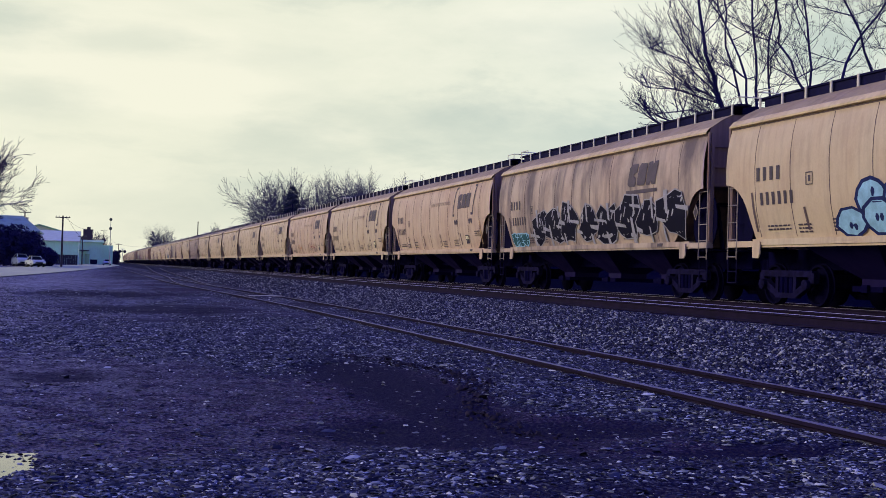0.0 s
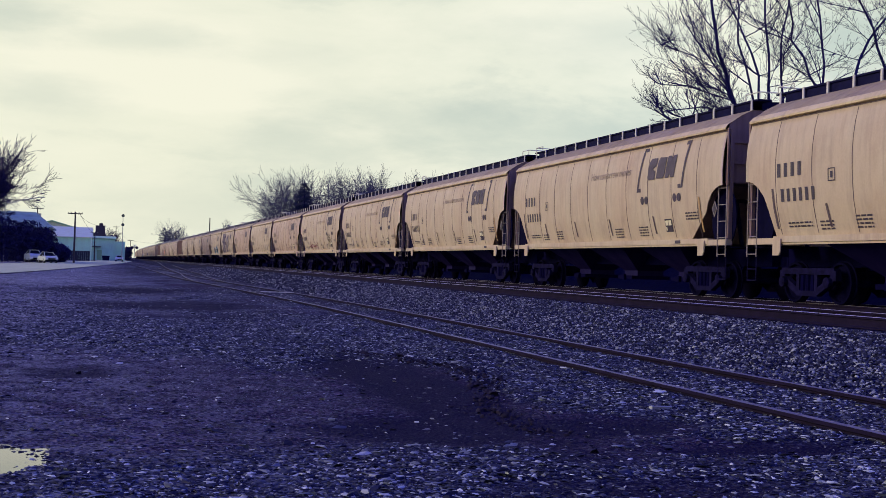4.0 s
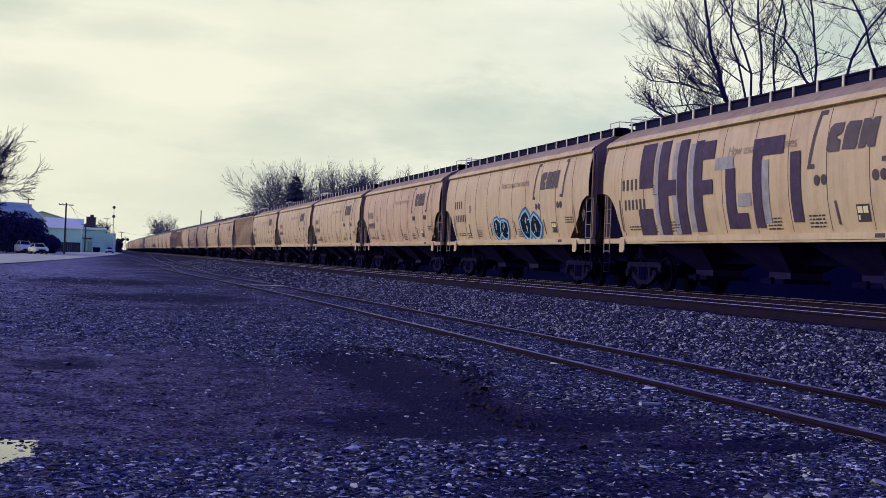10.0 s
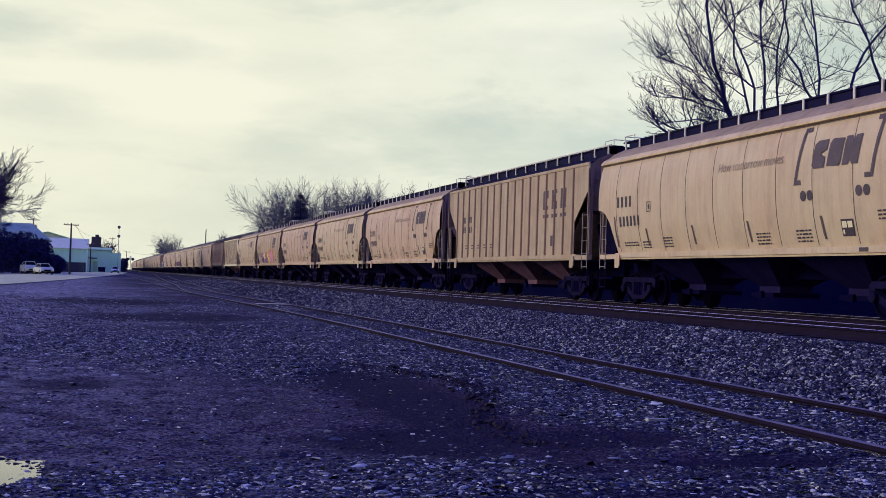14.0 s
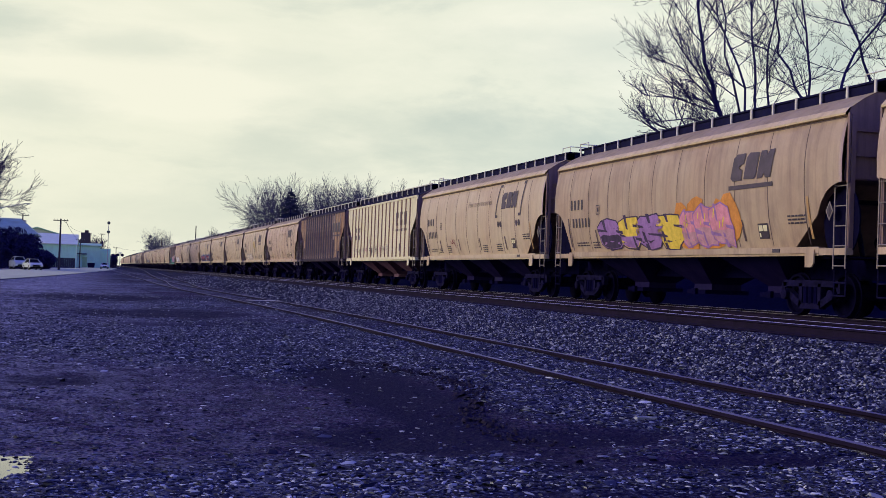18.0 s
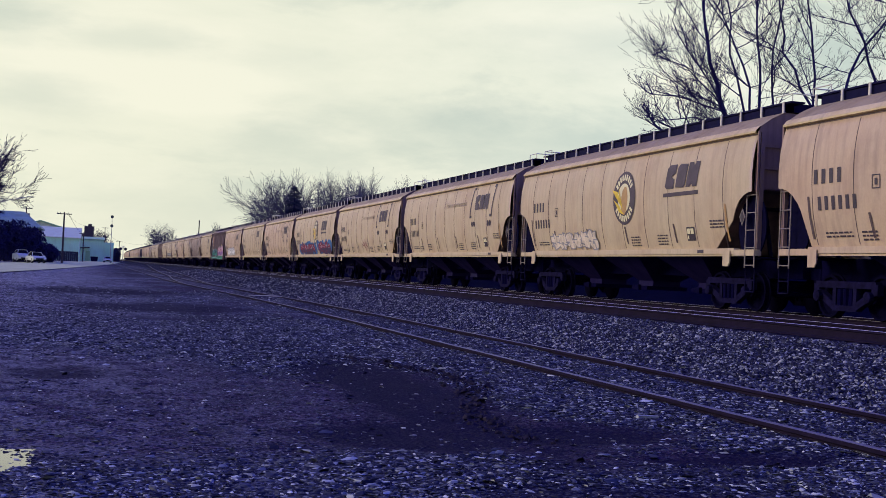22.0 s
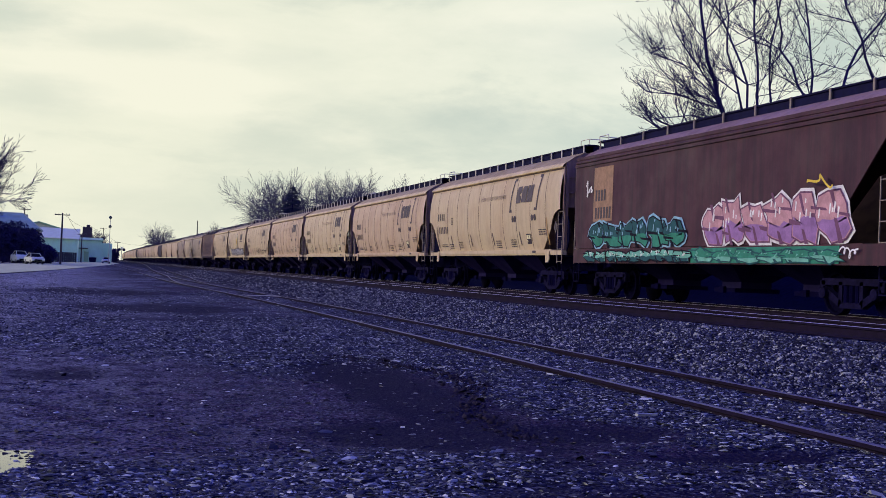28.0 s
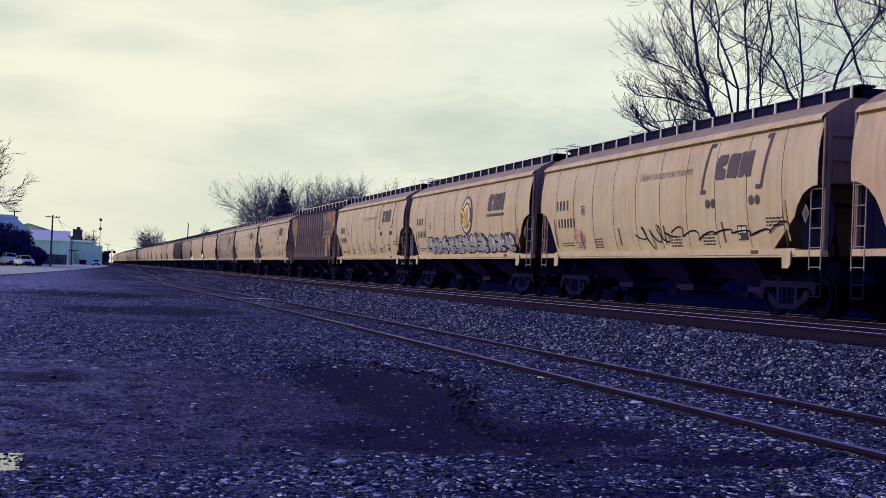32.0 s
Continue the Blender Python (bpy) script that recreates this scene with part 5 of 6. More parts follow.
def grow(trunk, limbs, base, height, radius, seed, levels=5, spread=0.55, thin=0.006, droop=0.0):
    """A bare tree: a leader that forks, and limbs that fork again down to twigs."""
    rng = random.Random(seed)

    def shoot(p, d, length, r, lvl):
        n = 4 if lvl < 2 else 3
        sh = trunk if lvl == 0 else limbs
        for i in range(n):
            d = (d + Vector((rng.gauss(0, .11), rng.gauss(0, .11), rng.gauss(0.03, .08) - droop * lvl * .02))).normalized()
            q = p + d * (length / n)
            r2 = max(r * (0.86 if lvl else 0.90), thin)
            sh.tube(p, q, r, r2, 7 if lvl == 0 else 5 if lvl == 1 else 3, False)
            p, r = q, r2
            if lvl and lvl < levels and i < n - 1 and rng.random() < 0.85:
                side(p, d, length, r, lvl)
            if lvl == 0 and i >= 1:
                side(p, d, length, r, lvl)
                side(p, d, length, r, lvl)
        if lvl < levels:
            for _ in range(2 if lvl else 3):
                side(p, d, length, r, lvl, 0.9)

    def side(p, d, length, r, lvl, keep=0.75):
        a = rng.uniform(0, 2 * math.pi)
        ax = d.cross(Vector((math.cos(a), math.sin(a), 0.3))).normalized()
        e = (d * math.cos(spread) + ax * math.sin(spread) * rng.uniform(.7, 1.3)).normalized()
        shoot(p, e, length * keep * rng.uniform(.65, .95), r * rng.uniform(.5, .7), lvl + 1)

    shoot(Vector(base), Vector((rng.gauss(0, .04), rng.gauss(0, .04), 1)).normalized(), height * 0.42, radius, 0)


def trained_tree(pts, s, r0, r1, seed, shoots, reach, bias, low):
    """A bare tree whose leader follows a bent line, with shoots that fork down to twigs."""
    rng = random.Random(seed)
    t = thing("bare_tree", "large bare winter tree behind the train", "tree", "bare trees by the line")
    a, b = Shape(), Shape()
    line = [Vector((x, s + rng.uniform(-.6, .6), z)) for x, z in pts]
    fine = []
    for p, q in zip(line, line[1:]):
        m = max(2, int((q - p).length / 0.9))
        fine += [p.lerp(q, i / m) + Vector((rng.gauss(0, .07), rng.gauss(0, .07), 0)) for i in range(m)]
    fine.append(line[-1])
    for i, (p, q) in enumerate(zip(fine, fine[1:])):
        u, v = i / len(fine), (i + 1) / len(fine)
        a.tube(p, q, r0 + (r1 - r0) * u, r0 + (r1 - r0) * v, 7, False)

    def shoot(p, d, length, r, lvl):
        n = 4 if lvl < 2 else 3
        for i in range(n):
            d = (d + Vector((rng.gauss(0, .12), rng.gauss(0, .12), rng.gauss(.06, .08)))).normalized()
            q = p + d * (length / n)
            r2 = max(r * .84, .0075)
            b.tube(p, q, r, r2, 5 if lvl < 2 else 3, False)
            p, r = q, r2
            if lvl < 4 and (i < n - 1 or lvl < 3):
                for _ in range(2 if lvl < 2 else 1):
                    ax = Vector((rng.gauss(0, 1), rng.gauss(0, .6), rng.gauss(.25, .7))).normalized()
                    shoot(p, (d + ax * rng.uniform(.45, .85)).normalized(), length * rng.uniform(.35, .62), r * rng.uniform(.5, .7), lvl + 1)

    above = [p for p in fine if p.z > low]
    for k in range(int(shoots * 1.35)):
        p = above[int(rng.random() ** 1.1 * len(above))]
        d = Vector((rng.gauss(bias, .6), rng.gauss(0, .5), rng.uniform(.1, .9))).normalized()
        shoot(p, d, reach * rng.uniform(.5, 1.0), rng.uniform(.018, .045), 1)
    part("trunk", a, BARK, t, mend=False, smooth=True)
    part("crown", b, BARK, t, "bare winter branches", mend=False)
    return t


def bare_tree(name, label, height, radius, seed, levels, twig, spread=0.55, group="", thin=0.012):
    t = thing(name, label, "tree", group)
    a, b = Shape(), Shape()
    grow(a, b, (0, 0, 0), height, radius, seed, levels, spread, thin)
    part("trunk", a, BARK, t, mend=False, smooth=True)
    part("crown", b, twig, t, "bare winter branches", mend=False)
    return t


def spruce(height, width, seed):
    t = thing("spruce", "dark green spruce behind the train", "tree")
    part("trunk", Shape().tube((0, 0, 0), (0, 0, height * .95), 0.25, 0.03, 7), BARK, t)
    rng = random.Random(seed)
    sh = Shape()
    z = height * 0.06
    while z < height * 0.985:                      # whorls of drooping boughs, each a comb of sprays
        reach = width * (1 - z / height) ** 0.85
        for k in range(rng.randint(5, 7)):
            a, l = rng.uniform(0, 2 * math.pi), reach * rng.uniform(.55, 1.15) + .15
            d = Vector((math.cos(a), math.sin(a), rng.uniform(-.30, .12)))
            u = Vector((-math.sin(a), math.cos(a), 0))
            n = max(3, int(l / .28))
            for i in range(n):
                c = Vector((0, 0, z)) + d * (l * (i + 1) / n)
                w, q = rng.uniform(.22, .42), rng.uniform(.10, .22)
                for side in (-1, 1):
                    e = (u * side + d * rng.uniform(.3, .9) + Vector((0, 0, rng.uniform(-.45, .15)))) * w
                    m = len(sh.v)
                    sh.v += [tuple(c - d * q * .5), tuple(c + e), tuple(c + d * q), tuple(c + e * .4 - Vector((0, 0, q)))]
                    sh.f.append((m, m + 1, m + 2, m + 3))
        z += height * rng.uniform(.016, .030)
    sh.tube((0, 0, height * .93), (0, 0, height * 1.04), width * .05, .01, 5)
    part("crown", sh, NEEDLE, t, "dense dark needles", mend=False)
    return t


def bush(name, label, size, n, seed, mat, cat="bush"):
    rng = random.Random(seed)
    t = thing(name, label, cat)
    a, b = Shape(), Shape()
    for i in range(9):
        an = rng.uniform(0, 6.28)
        p, q = Vector((rng.uniform(-.3, .3) * size[0], rng.uniform(-.3, .3) * size[1], 0)), Vector((math.cos(an) * size[0] * .4, math.sin(an) * size[1] * .4, size[2] * rng.uniform(.6, .95)))
        a.tube(p, q, .05, .012, 4, False)
    for i in range(n):
        d = Vector((rng.gauss(0, 1), rng.gauss(0, 1), rng.gauss(0, 1))).normalized() * rng.random() ** .4
        c = Vector((d.x * size[0] * .5, d.y * size[1] * .5, size[2] * (.5 + d.z * .5)))
        u = Vector((rng.gauss(0, 1), rng.gauss(0, 1), rng.gauss(0, 1))).normalized()
        v = u.cross(Vector((rng.gauss(0, 1), rng.gauss(0, 1), rng.gauss(0, 1)))).normalized()
        l = rng.uniform(.2, .5)
        k = len(b.v)
        b.v += [tuple(c - u * l), tuple(c + v * l * .3), tuple(c + u * l), tuple(c - v * l * .3)]
        b.f.append((k, k + 1, k + 2, k + 3))
    part("stem", a, BARK, t, mend=False)
    part("foliage", b, mat, t, mend=False)
    return t


def build_trees():
    trained_tree([(33.6, 1.4), (33.0, 8.2), (31.9, 10.2), (31.0, 12.4), (30.4, 15.5), (30.1, 18.5)], 60, .22, .02, 11, 11, 4.6, -0.5, 8.6)
    trained_tree([(33.3, 1.4), (32.8, 7.4), (31.6, 8.3), (30.0, 8.8), (28.6, 8.5)], 60.6, .12, .015, 12, 13, 2.4, -0.8, 7.6)
    trained_tree([(33.2, 1.4), (33.0, 8.6), (31.4, 11.2), (29.6, 13.0), (28.6, 14.4)], 60.3, .12, .015, 21, 8, 2.8, -0.5, 8.8)
    trained_tree([(33.5, 1.4), (33.3, 8.0), (31.6, 9.8), (29.6, 10.6), (27.6, 10.4)], 60.2, .10, .015, 24, 9, 2.0, -0.7, 8.4)
    trained_tree([(33.4, 1.4), (33.3, 8.2), (31.4, 10.8), (29.4, 12.0), (27.8, 12.6)], 60.1, .10, .015, 25, 9, 2.0, -0.6, 8.6)
    trained_tree([(33.3, 1.4), (33.2, 7.6), (31.8, 8.9), (30.0, 9.4), (27.4, 8.9)], 59.8, .09, .015, 26, 9, 1.8, -0.8, 8.0)
    trained_tree([(33.5, 1.4), (33.2, 8.8), (32.4, 12.2), (31.5, 15.0), (30.9, 18.2)], 59.6, .12, .015, 22, 12, 3.2, -0.3, 9.2)
    trained_tree([(34.3, 1.4), (34.0, 9.8), (33.9, 13.5), (33.6, 16.5), (33.5, 21.0)], 60, .12, .02, 13, 11, 3.8, 0.0, 9.6)
    trained_tree([(34.1, 1.4), (33.8, 9.8), (32.9, 13.2), (32.4, 17.0), (31.9, 21.0)], 61, .10, .02, 14, 9, 3.4, -0.2, 10)
    trained_tree([(35.6, 1.4), (35.4, 10.2), (35.1, 13.6), (35.2, 17.0), (35.6, 21.0)], 60.4, .10, .02, 23, 9, 3.4, 0.0, 10)
    trained_tree([(37.1, 1.4), (36.6, 10.5), (35.5, 13.4), (34.6, 16.0), (33.9, 20.5)], 60, .11, .02, 15, 11, 3.8, -0.1, 10.5)
    trained_tree([(38.0, 1.4), (37.8, 11.0), (37.7, 13.6), (37.1, 16.0), (36.3, 20.5)], 61, .12, .02, 16, 11, 3.8, 0.1, 10.5)
    trained_tree([(38.9, 1.4), (39.2, 11.5), (40.2, 13.8), (41.6, 16.0), (42.6, 20.5)], 60, .14, .02, 17, 11, 3.8, 0.1, 11)
    trained_tree([(41.7, 1.4), (41.4, 12.4), (40.3, 14.4), (39.0, 17.0), (38.3, 21.0)], 60.5, .14, .02, 18, 11, 3.8, 0.0, 12)
    trained_tree([(44.5, 1.4), (44.3, 12.0), (43.9, 16.0), (43.2, 21.0)], 62, .16, .02, 19, 12, 4.0, -0.2, 11)
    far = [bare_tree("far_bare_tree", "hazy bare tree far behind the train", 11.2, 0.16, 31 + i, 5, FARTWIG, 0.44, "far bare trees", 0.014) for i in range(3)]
    rng = random.Random(8)
    places = [(28.5, 200, -1), (30, 206, 0), (31, 208, 1), (34, 200, 0), (37, 196, 2), (40, 205, 1), (43, 200, 2), (47, 210, 1), (51, 204, 0), (55.5, 200, 5), (29.6, 212, 0), (32.4, 203, 0), (35.4, 208, 1), (38.6, 203, 1), (41.4, 198, 2), (45.0, 206, 1), (49.0, 200, 1), (53.5, 206, 1), (62, 200, 3), (68, 190, 3), (23.2, 480, -2), (26, 485, -2), (30, 490, -3)]
    for i, (x, s, dz) in enumerate(places):
        m = pose(x, s, min(1.2 + dz * 0.5, 1.65), 0, 0, rng.uniform(0, 360))
        if i < 3:
            far[i].matrix_basis = m
        else:
            copy_thing(far[i % 3], m)
    spruce(12.5, 4.6, 4).matrix_basis = pose(30.2, 198, 1.0)
    spruce(15.2, 7.4, 5).matrix_basis = pose(27.2, 620, 0.6)
    bush("dark_bush", "dense dark thicket beyond the train", (8, 6, 6.5), 2600, 61, NEEDLE).matrix_basis = pose(25.5, 470, 0.4)
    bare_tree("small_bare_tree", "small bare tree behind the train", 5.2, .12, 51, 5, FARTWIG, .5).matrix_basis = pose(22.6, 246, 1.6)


PALEBLUE = painted("pale_blue_metal_wall", (0.48, 0.80, 0.60), dirt=(0.32, 0.54, 0.42), amount=0.4)
GREYROOF = painted("grey_metal_roof", (0.30, 0.52, 0.28), amount=0.3, dirt=(0.2, 0.32, 0.18))
HOUSEROOF = painted("pale_shingle_roof", (0.22, 0.34, 0.26), amount=0.3)
PALEROOF = painted("pale_metal_roof", (0.60, 0.68, 0.46), amount=0.3, dirt=(0.36, 0.44, 0.30))
DARKBRICK = simple("dark_brick", (0.045, 0.03, 0.05), 0.85, vary=0.3)
HOUSEWALL = simple("dark_siding", (0.014, 0.016, 0.035), 0.8)
WOODPOLE = simple("weathered_pole_wood", (0.05, 0.04, 0.045), 0.9)
ASPHALT = simple("worn_pale_asphalt", (0.58, 0.60, 0.30), 0.9, spec=0.05, vary=0.2, scale=0.6)
STEEL = simple("galvanised_steel", (0.30, 0.31, 0.33), 0.5, 0.6)
SIGNALGREY = simple("weathered_signal_paint", (0.10, 0.115, 0.085), 0.8, vary=0.3)
GLASS = simple("dark_window_glass", (0.010, 0.012, 0.014), 0.5, vary=0.1, spec=0.02)
TYRE = simple("tyre_rubber", (0.015, 0.015, 0.018), 0.9)
CARSILVER = simple("silver_car_paint", (0.55, 0.58, 0.50), 0.4, 0.0, 0.1)
CARDARK = simple("dark_car_paint", (0.05, 0.05, 0.07), 0.3, 0.2, 0.1)
CARWHITE = simple("white_car_paint", (0.75, 0.75, 0.74), 0.3, 0, 0.05)
LAMP = simple("headlamp_glass", (0.7, 0.72, 0.75), 0.1, 0, 0.05)


def shed(name, label, x0, x1, s0, s1, eave, ridge, wall, roof, ribs=0, z=-0.4):
    """A long gabled metal building with its ridge across the view."""
    t = thing(name, label, "building")
    part("wall", Shape().box(x0, x1, s0, s1, z, eave), wall, t)
    ym = (s0 + s1) / 2
    part("gable", Shape().prism([(x0 + .02, s0, eave), (x0 + .02, s1, eave), (x0 + .02, ym, ridge)], (x1 - x0 - .04, 0, 0)), wall, t)
    sh = Shape()
    for a, b in ((s0 - .5, ym), (s1 + .5, ym)):
        dz = (ridge - eave) * .5 / ((s1 - s0) / 2)
        sh.prism([(x0 - .4, a, eave - dz + .05), (x0 - .4, b, ridge + .05), (x0 - .4, b, ridge + .25), (x0 - .4, a, eave - dz + .25)], (x1 - x0 + .8, 0, 0))
    part("roof", sh, roof, t)
    if ribs:
        me = fix(Shape().box(-.05, .05, s0 - .06, s0 - .003, z, eave - .1).mesh("rib", wall))
        for i in range(ribs):
            ob = new("rib", me)
            ob.parent = t
            ob.location = (x0 + (i + .5) * (x1 - x0) / ribs, 0, 0)
    return t


def utility_pole(x, s, h, z=-0.5, arms=1, arm=2.2, can=False, turn=0):
    t = thing("utility_pole", "weathered wooden utility pole with crossarm", "utility pole", "utility poles")
    part("pole", Shape().tube((0, 0, 0), (0, 0, h), 0.17, 0.11, 8), WOODPOLE, t)
    for i in range(arms):
        part("crossarm", Shape().box(-arm / 2, arm / 2, -.18, -.06, h - .35 - i * .8, h - .22 - i * .8), WOODPOLE, t)
        for k in (-.45, -.25, .25, .45):
            part("insulator", Shape().tube((arm * k, -.12, h - .22 - i * .8), (arm * k, -.12, h - .05 - i * .8), .05, n=6), STEEL, t)
    if can:
        part("transformer", Shape().tube((.4, 0, h - 2.2), (.4, 0, h - 1.2), .28, n=10), STEEL, t)
    t.matrix_basis = pose(x, s, z, 0, 0, turn)
    return t


def motor_car(name, label, paint, m, suv=False):
    t = thing(name, label, "car", "cars along the street")
    h = 0.25 if suv else 0
    low = [(-2.2, .35), (-2.25, .72 + h * .5), (-1.9, .9 + h), (-1.1, .96 + h), (1.75, 1.0 + h), (2.2, .92 + h), (2.25, .4)]
    part("body", Shape().prism([(-.88, y, z) for y, z in low], (1.76, 0, 0)), paint, t)
    base, top = [(-.80, -1.25), (.80, -1.25), (.80, 1.72), (-.80, 1.72)], [(-.58, -.42), (.58, -.42), (.58, .92), (-.58, .92)]
    cab = Shape()
    cab.v = [(x, y, .92 + h) for x, y in base] + [(x, y, 1.50 + h) for x, y in top]
    cab.f = [(0, 1, 2, 3), (7, 6, 5, 4)] + [(k, k + 4, (k + 1) % 4 + 4, (k + 1) % 4) for k in range(4)]
    part("cabin_glass", cab, GLASS, t, "dark window glass")
    for k in range(4):
        part("pillar", Shape().tube((*base[k], .90 + h), (*top[k], 1.51 + h), .05, n=5), paint, t)
    part("roof", Shape().prism([(-.62, -.46, 1.503 + h), (.62, -.46, 1.503 + h), (.60, .96, 1.503 + h), (-.60, .96, 1.503 + h)], (0, 0, .06)), paint, t)
    part("bonnet", Shape().prism([(-.80, -2.2, .80 + h * .6), (-.80, -1.25, .965 + h), (-.70, -1.25, 1.03 + h), (-.66, -2.05, .92 + h * .7)], (1.5, 0, 0)), paint, t)
    part("bumper", Shape().box(-.86, .86, -2.36, -2.2, .30, .47), GLASS, t)
    part("grille", Shape().box(-.50, .50, -2.30, -2.2, .50, .70), GLASS, t)
    for x in (-.68, .68):
        part("headlight", Shape().prism([(x - .17, -2.30, .60), (x + .17, -2.30, .60), (x + .19, -2.28, .78), (x - .19, -2.28, .78)], (0, .1, 0)), LAMP, t)
    for x in (-.93, .93):
        part("mirror", Shape().box(x - .08, x + .08, -.95, -.8, .98 + h, 1.10 + h), paint, t)
    for x in (-.8, .8):
        for y in (-1.35, 1.35):
            w = part("wheel", Shape().lathe([(-.1, .30), (-.08, .33), (.08, .33), (.1, .30)], (x, y, .33), 16), TYRE, t)
            part("rim", Shape().lathe([(-.11, .2), (.11, .2)], (x, y, .33), 10), STEEL, w)
    t.matrix_basis = m
    return t


def build_street():
    sh = Shape()
    rows = []
    for s in stations(60, 700, 6, 8, 80):
        c = -12.5 + 16.0 * min(max((s - 60) / 330, 0), 1) ** .75
        rows.append([(c - 5.5, s, -.60), (c, s, -.55), (c + 5.0, s, -.60)])
    setting("street", sh.grid(rows), ASPHALT, "pale worn asphalt street beside the tracks", "road", kind="structure")
    wh = shed("metal_warehouse", "pale metal warehouse with ribbed walls", -4.6, 2.6, 400, 432, 6.0, 6.9, PALEBLUE, GREYROOF, 14, -.6)
    part("annex_wall", Shape().box(2.62, 5.8, 408, 432, -.6, 5.5), PALEBLUE, wh, "lower pale annex")
    part("canopy", Shape().box(-4.2, -1.4, 399, 399.9, 3.4, 3.7), DARKBRICK, wh)
    part("loading_door", Shape().box(-2.6, -1.2, 399.9, 399.99, -.5, 2.6), GREYROOF, wh)
    shed("grey_hall", "pale metal hall with a wide pale roof", -26, -3.8, 330, 356, 5.2, 7.9, PALEBLUE, PALEROOF, 30, -.6)
    t = thing("far_hall", "pale hall with a low gable behind", "building")
    part("wall", Shape().prism([(-21, 380, -.6), (-8.0, 380, -.6), (-8.0, 380, 8.3), (-15.4, 380, 10.3), (-21, 380, 8.8)], (0, 30, 0)), PALEROOF, t)
    for q in ([(-21.4, 379.4, 8.7), (-15.4, 379.4, 10.34), (-15.4, 379.4, 10.7), (-21.4, 379.4, 9.06)], [(-15.4, 379.4, 10.34), (-7.5, 379.4, 8.2), (-7.5, 379.4, 8.56), (-15.4, 379.4, 10.7)]):
        part("roof", Shape().prism(q, (0, 31, 0)), GREYROOF, t)
    t = thing("brick_tower", "dark brick stack beside the warehouse", "building")
    part("wall", Shape().box(-3.6, -0.5, 436, 442, -.6, 11.0), DARKBRICK, t)
    part("wing", Shape().box(-5.6, -3.62, 436, 441, -.6, 8.4), DARKBRICK, t)
    part("cap", Shape().box(-2.4, -1.2, 437, 440, 11.0, 11.8), DARKBRICK, t)
    t = thing("dark_house", "dark house with a pale hipped roof", "building")
    part("wall", Shape().box(-30, -9.8, 232, 248, -.6, 5.2), HOUSEWALL, t)
    ridge, eave = 8.1, 5.2
    corners = [(-30.6, 231.4, eave), (-9.2, 231.4, eave), (-9.2, 248.6, eave), (-30.6, 248.6, eave)]
    tops = [(-27.0, 240, ridge), (-12.6, 240, ridge)]
    for q in ([corners[0], corners[1], tops[1], tops[0]], [corners[1], corners[2], tops[1]], [corners[2], corners[3], tops[0], tops[1]], [corners[3], corners[0], tops[0]]):
        part("roof", Shape().prism(q, (0, 0, .22)), HOUSEROOF, t)
    part("chimney", Shape().box(-20.2, -19.4, 238, 239, 7.4, 9.6), DARKBRICK, t)
    t = thing("board_fence", "dark board fence beside the hall", "fence")
    me = fix(Shape().box(-.24, .24, -.03, .03, 0, 2.4).mesh("board", HOUSEWALL))
    for i in range(36):
        ob = new("board", me)
        ob.parent = t
        ob.location = (-21.5 + i * .5, 318, -.6)
    utility_pole(-4.7, 200, 7.9, -.6)
    utility_pole(-2.8, 330, 7.4, -.6, arms=1)
    utility_pole(-12.8, 250, 10.2, -.6, can=True)
    utility_pole(23.5, 300, 11.0, arms=0)
    utility_pole(22, 420, 10.5, arms=0)
    utility_pole(8.6, 470, 7.5, arms=1)
    utility_pole(3.2, 450, 11.8, arms=1)
    t = thing("signal_mast", "railway signal mast with two round targets", "railway signal")
    part("mast", Shape().tube((0, 0, 0), (0, 0, 11.0), .09, .06, 8), STEEL, t)
    for z in (10.8, 8.7):
        hd = part("signal_head", Shape().lathe([(-.12, .16), (-.1, .36), (.0, .36), (.02, .26)], (0, 0, 0), 20, "z"), SIGNALGREY, t, "round grey target")
        hd.matrix_basis = pose(0, -.1, z, 90, 0, 0)
    t.matrix_basis = pose(3.6, 300, -.6)
    for x in (9.2, 20.5):
        t = thing("crossing_signal", "grade crossing signal with paired lamps", "crossing signal", "grade crossing signals")
        part("mast", Shape().tube((0, 0, 0), (0, 0, 5.2), .1, n=8), STEEL, t)
        part("lamp_bar", Shape().box(-.9, .9, -.05, .05, 4.2, 4.35), BLACK, t)
        for k in (-.75, .75):
            part("lamp", Shape().tube((k, -.2, 4.27), (k, .02, 4.27), .5, n=14), BLACK, t)
        for k in (-1, 1):
            part("crossbuck", Shape().prism([(-.6, -.08, 4.9 - k * .4 - .1), (.6, -.08, 4.9 + k * .4 - .1), (.6, -.08, 4.9 + k * .4 + .1), (-.6, -.08, 4.9 - k * .4 + .1)], (0, .03, 0)), WHITE, t)
        t.matrix_basis = pose(x, 430, -.4)
    motor_car("parked_car", "silver car parked beside the street", CARSILVER, pose(-9.9, 187, -.6, 0, 0, 14), True)
    motor_car("parked_car", "pale silver car parked beside the street", CARSILVER, pose(-7.75, 182, -.6, 0, 0, 16))
    motor_car("parked_suv", "dark car parked under the trees", CARDARK, pose(-9.6, 213, -.55, 0, 0, 20), True)
    motor_car("white_car", "white car standing on the street", CARWHITE, pose(3.3, 330, -.56, 0, 0, 4))
    t = thing("waste_container", "dark waste container by the warehouse", "container")
    part("bin", Shape().prism([(-.9, 388, -.55), (1.0, 388, -.55), (1.15, 388, .8), (-1.05, 388, .8)], (0, 1.4, 0)), BLACK, t)
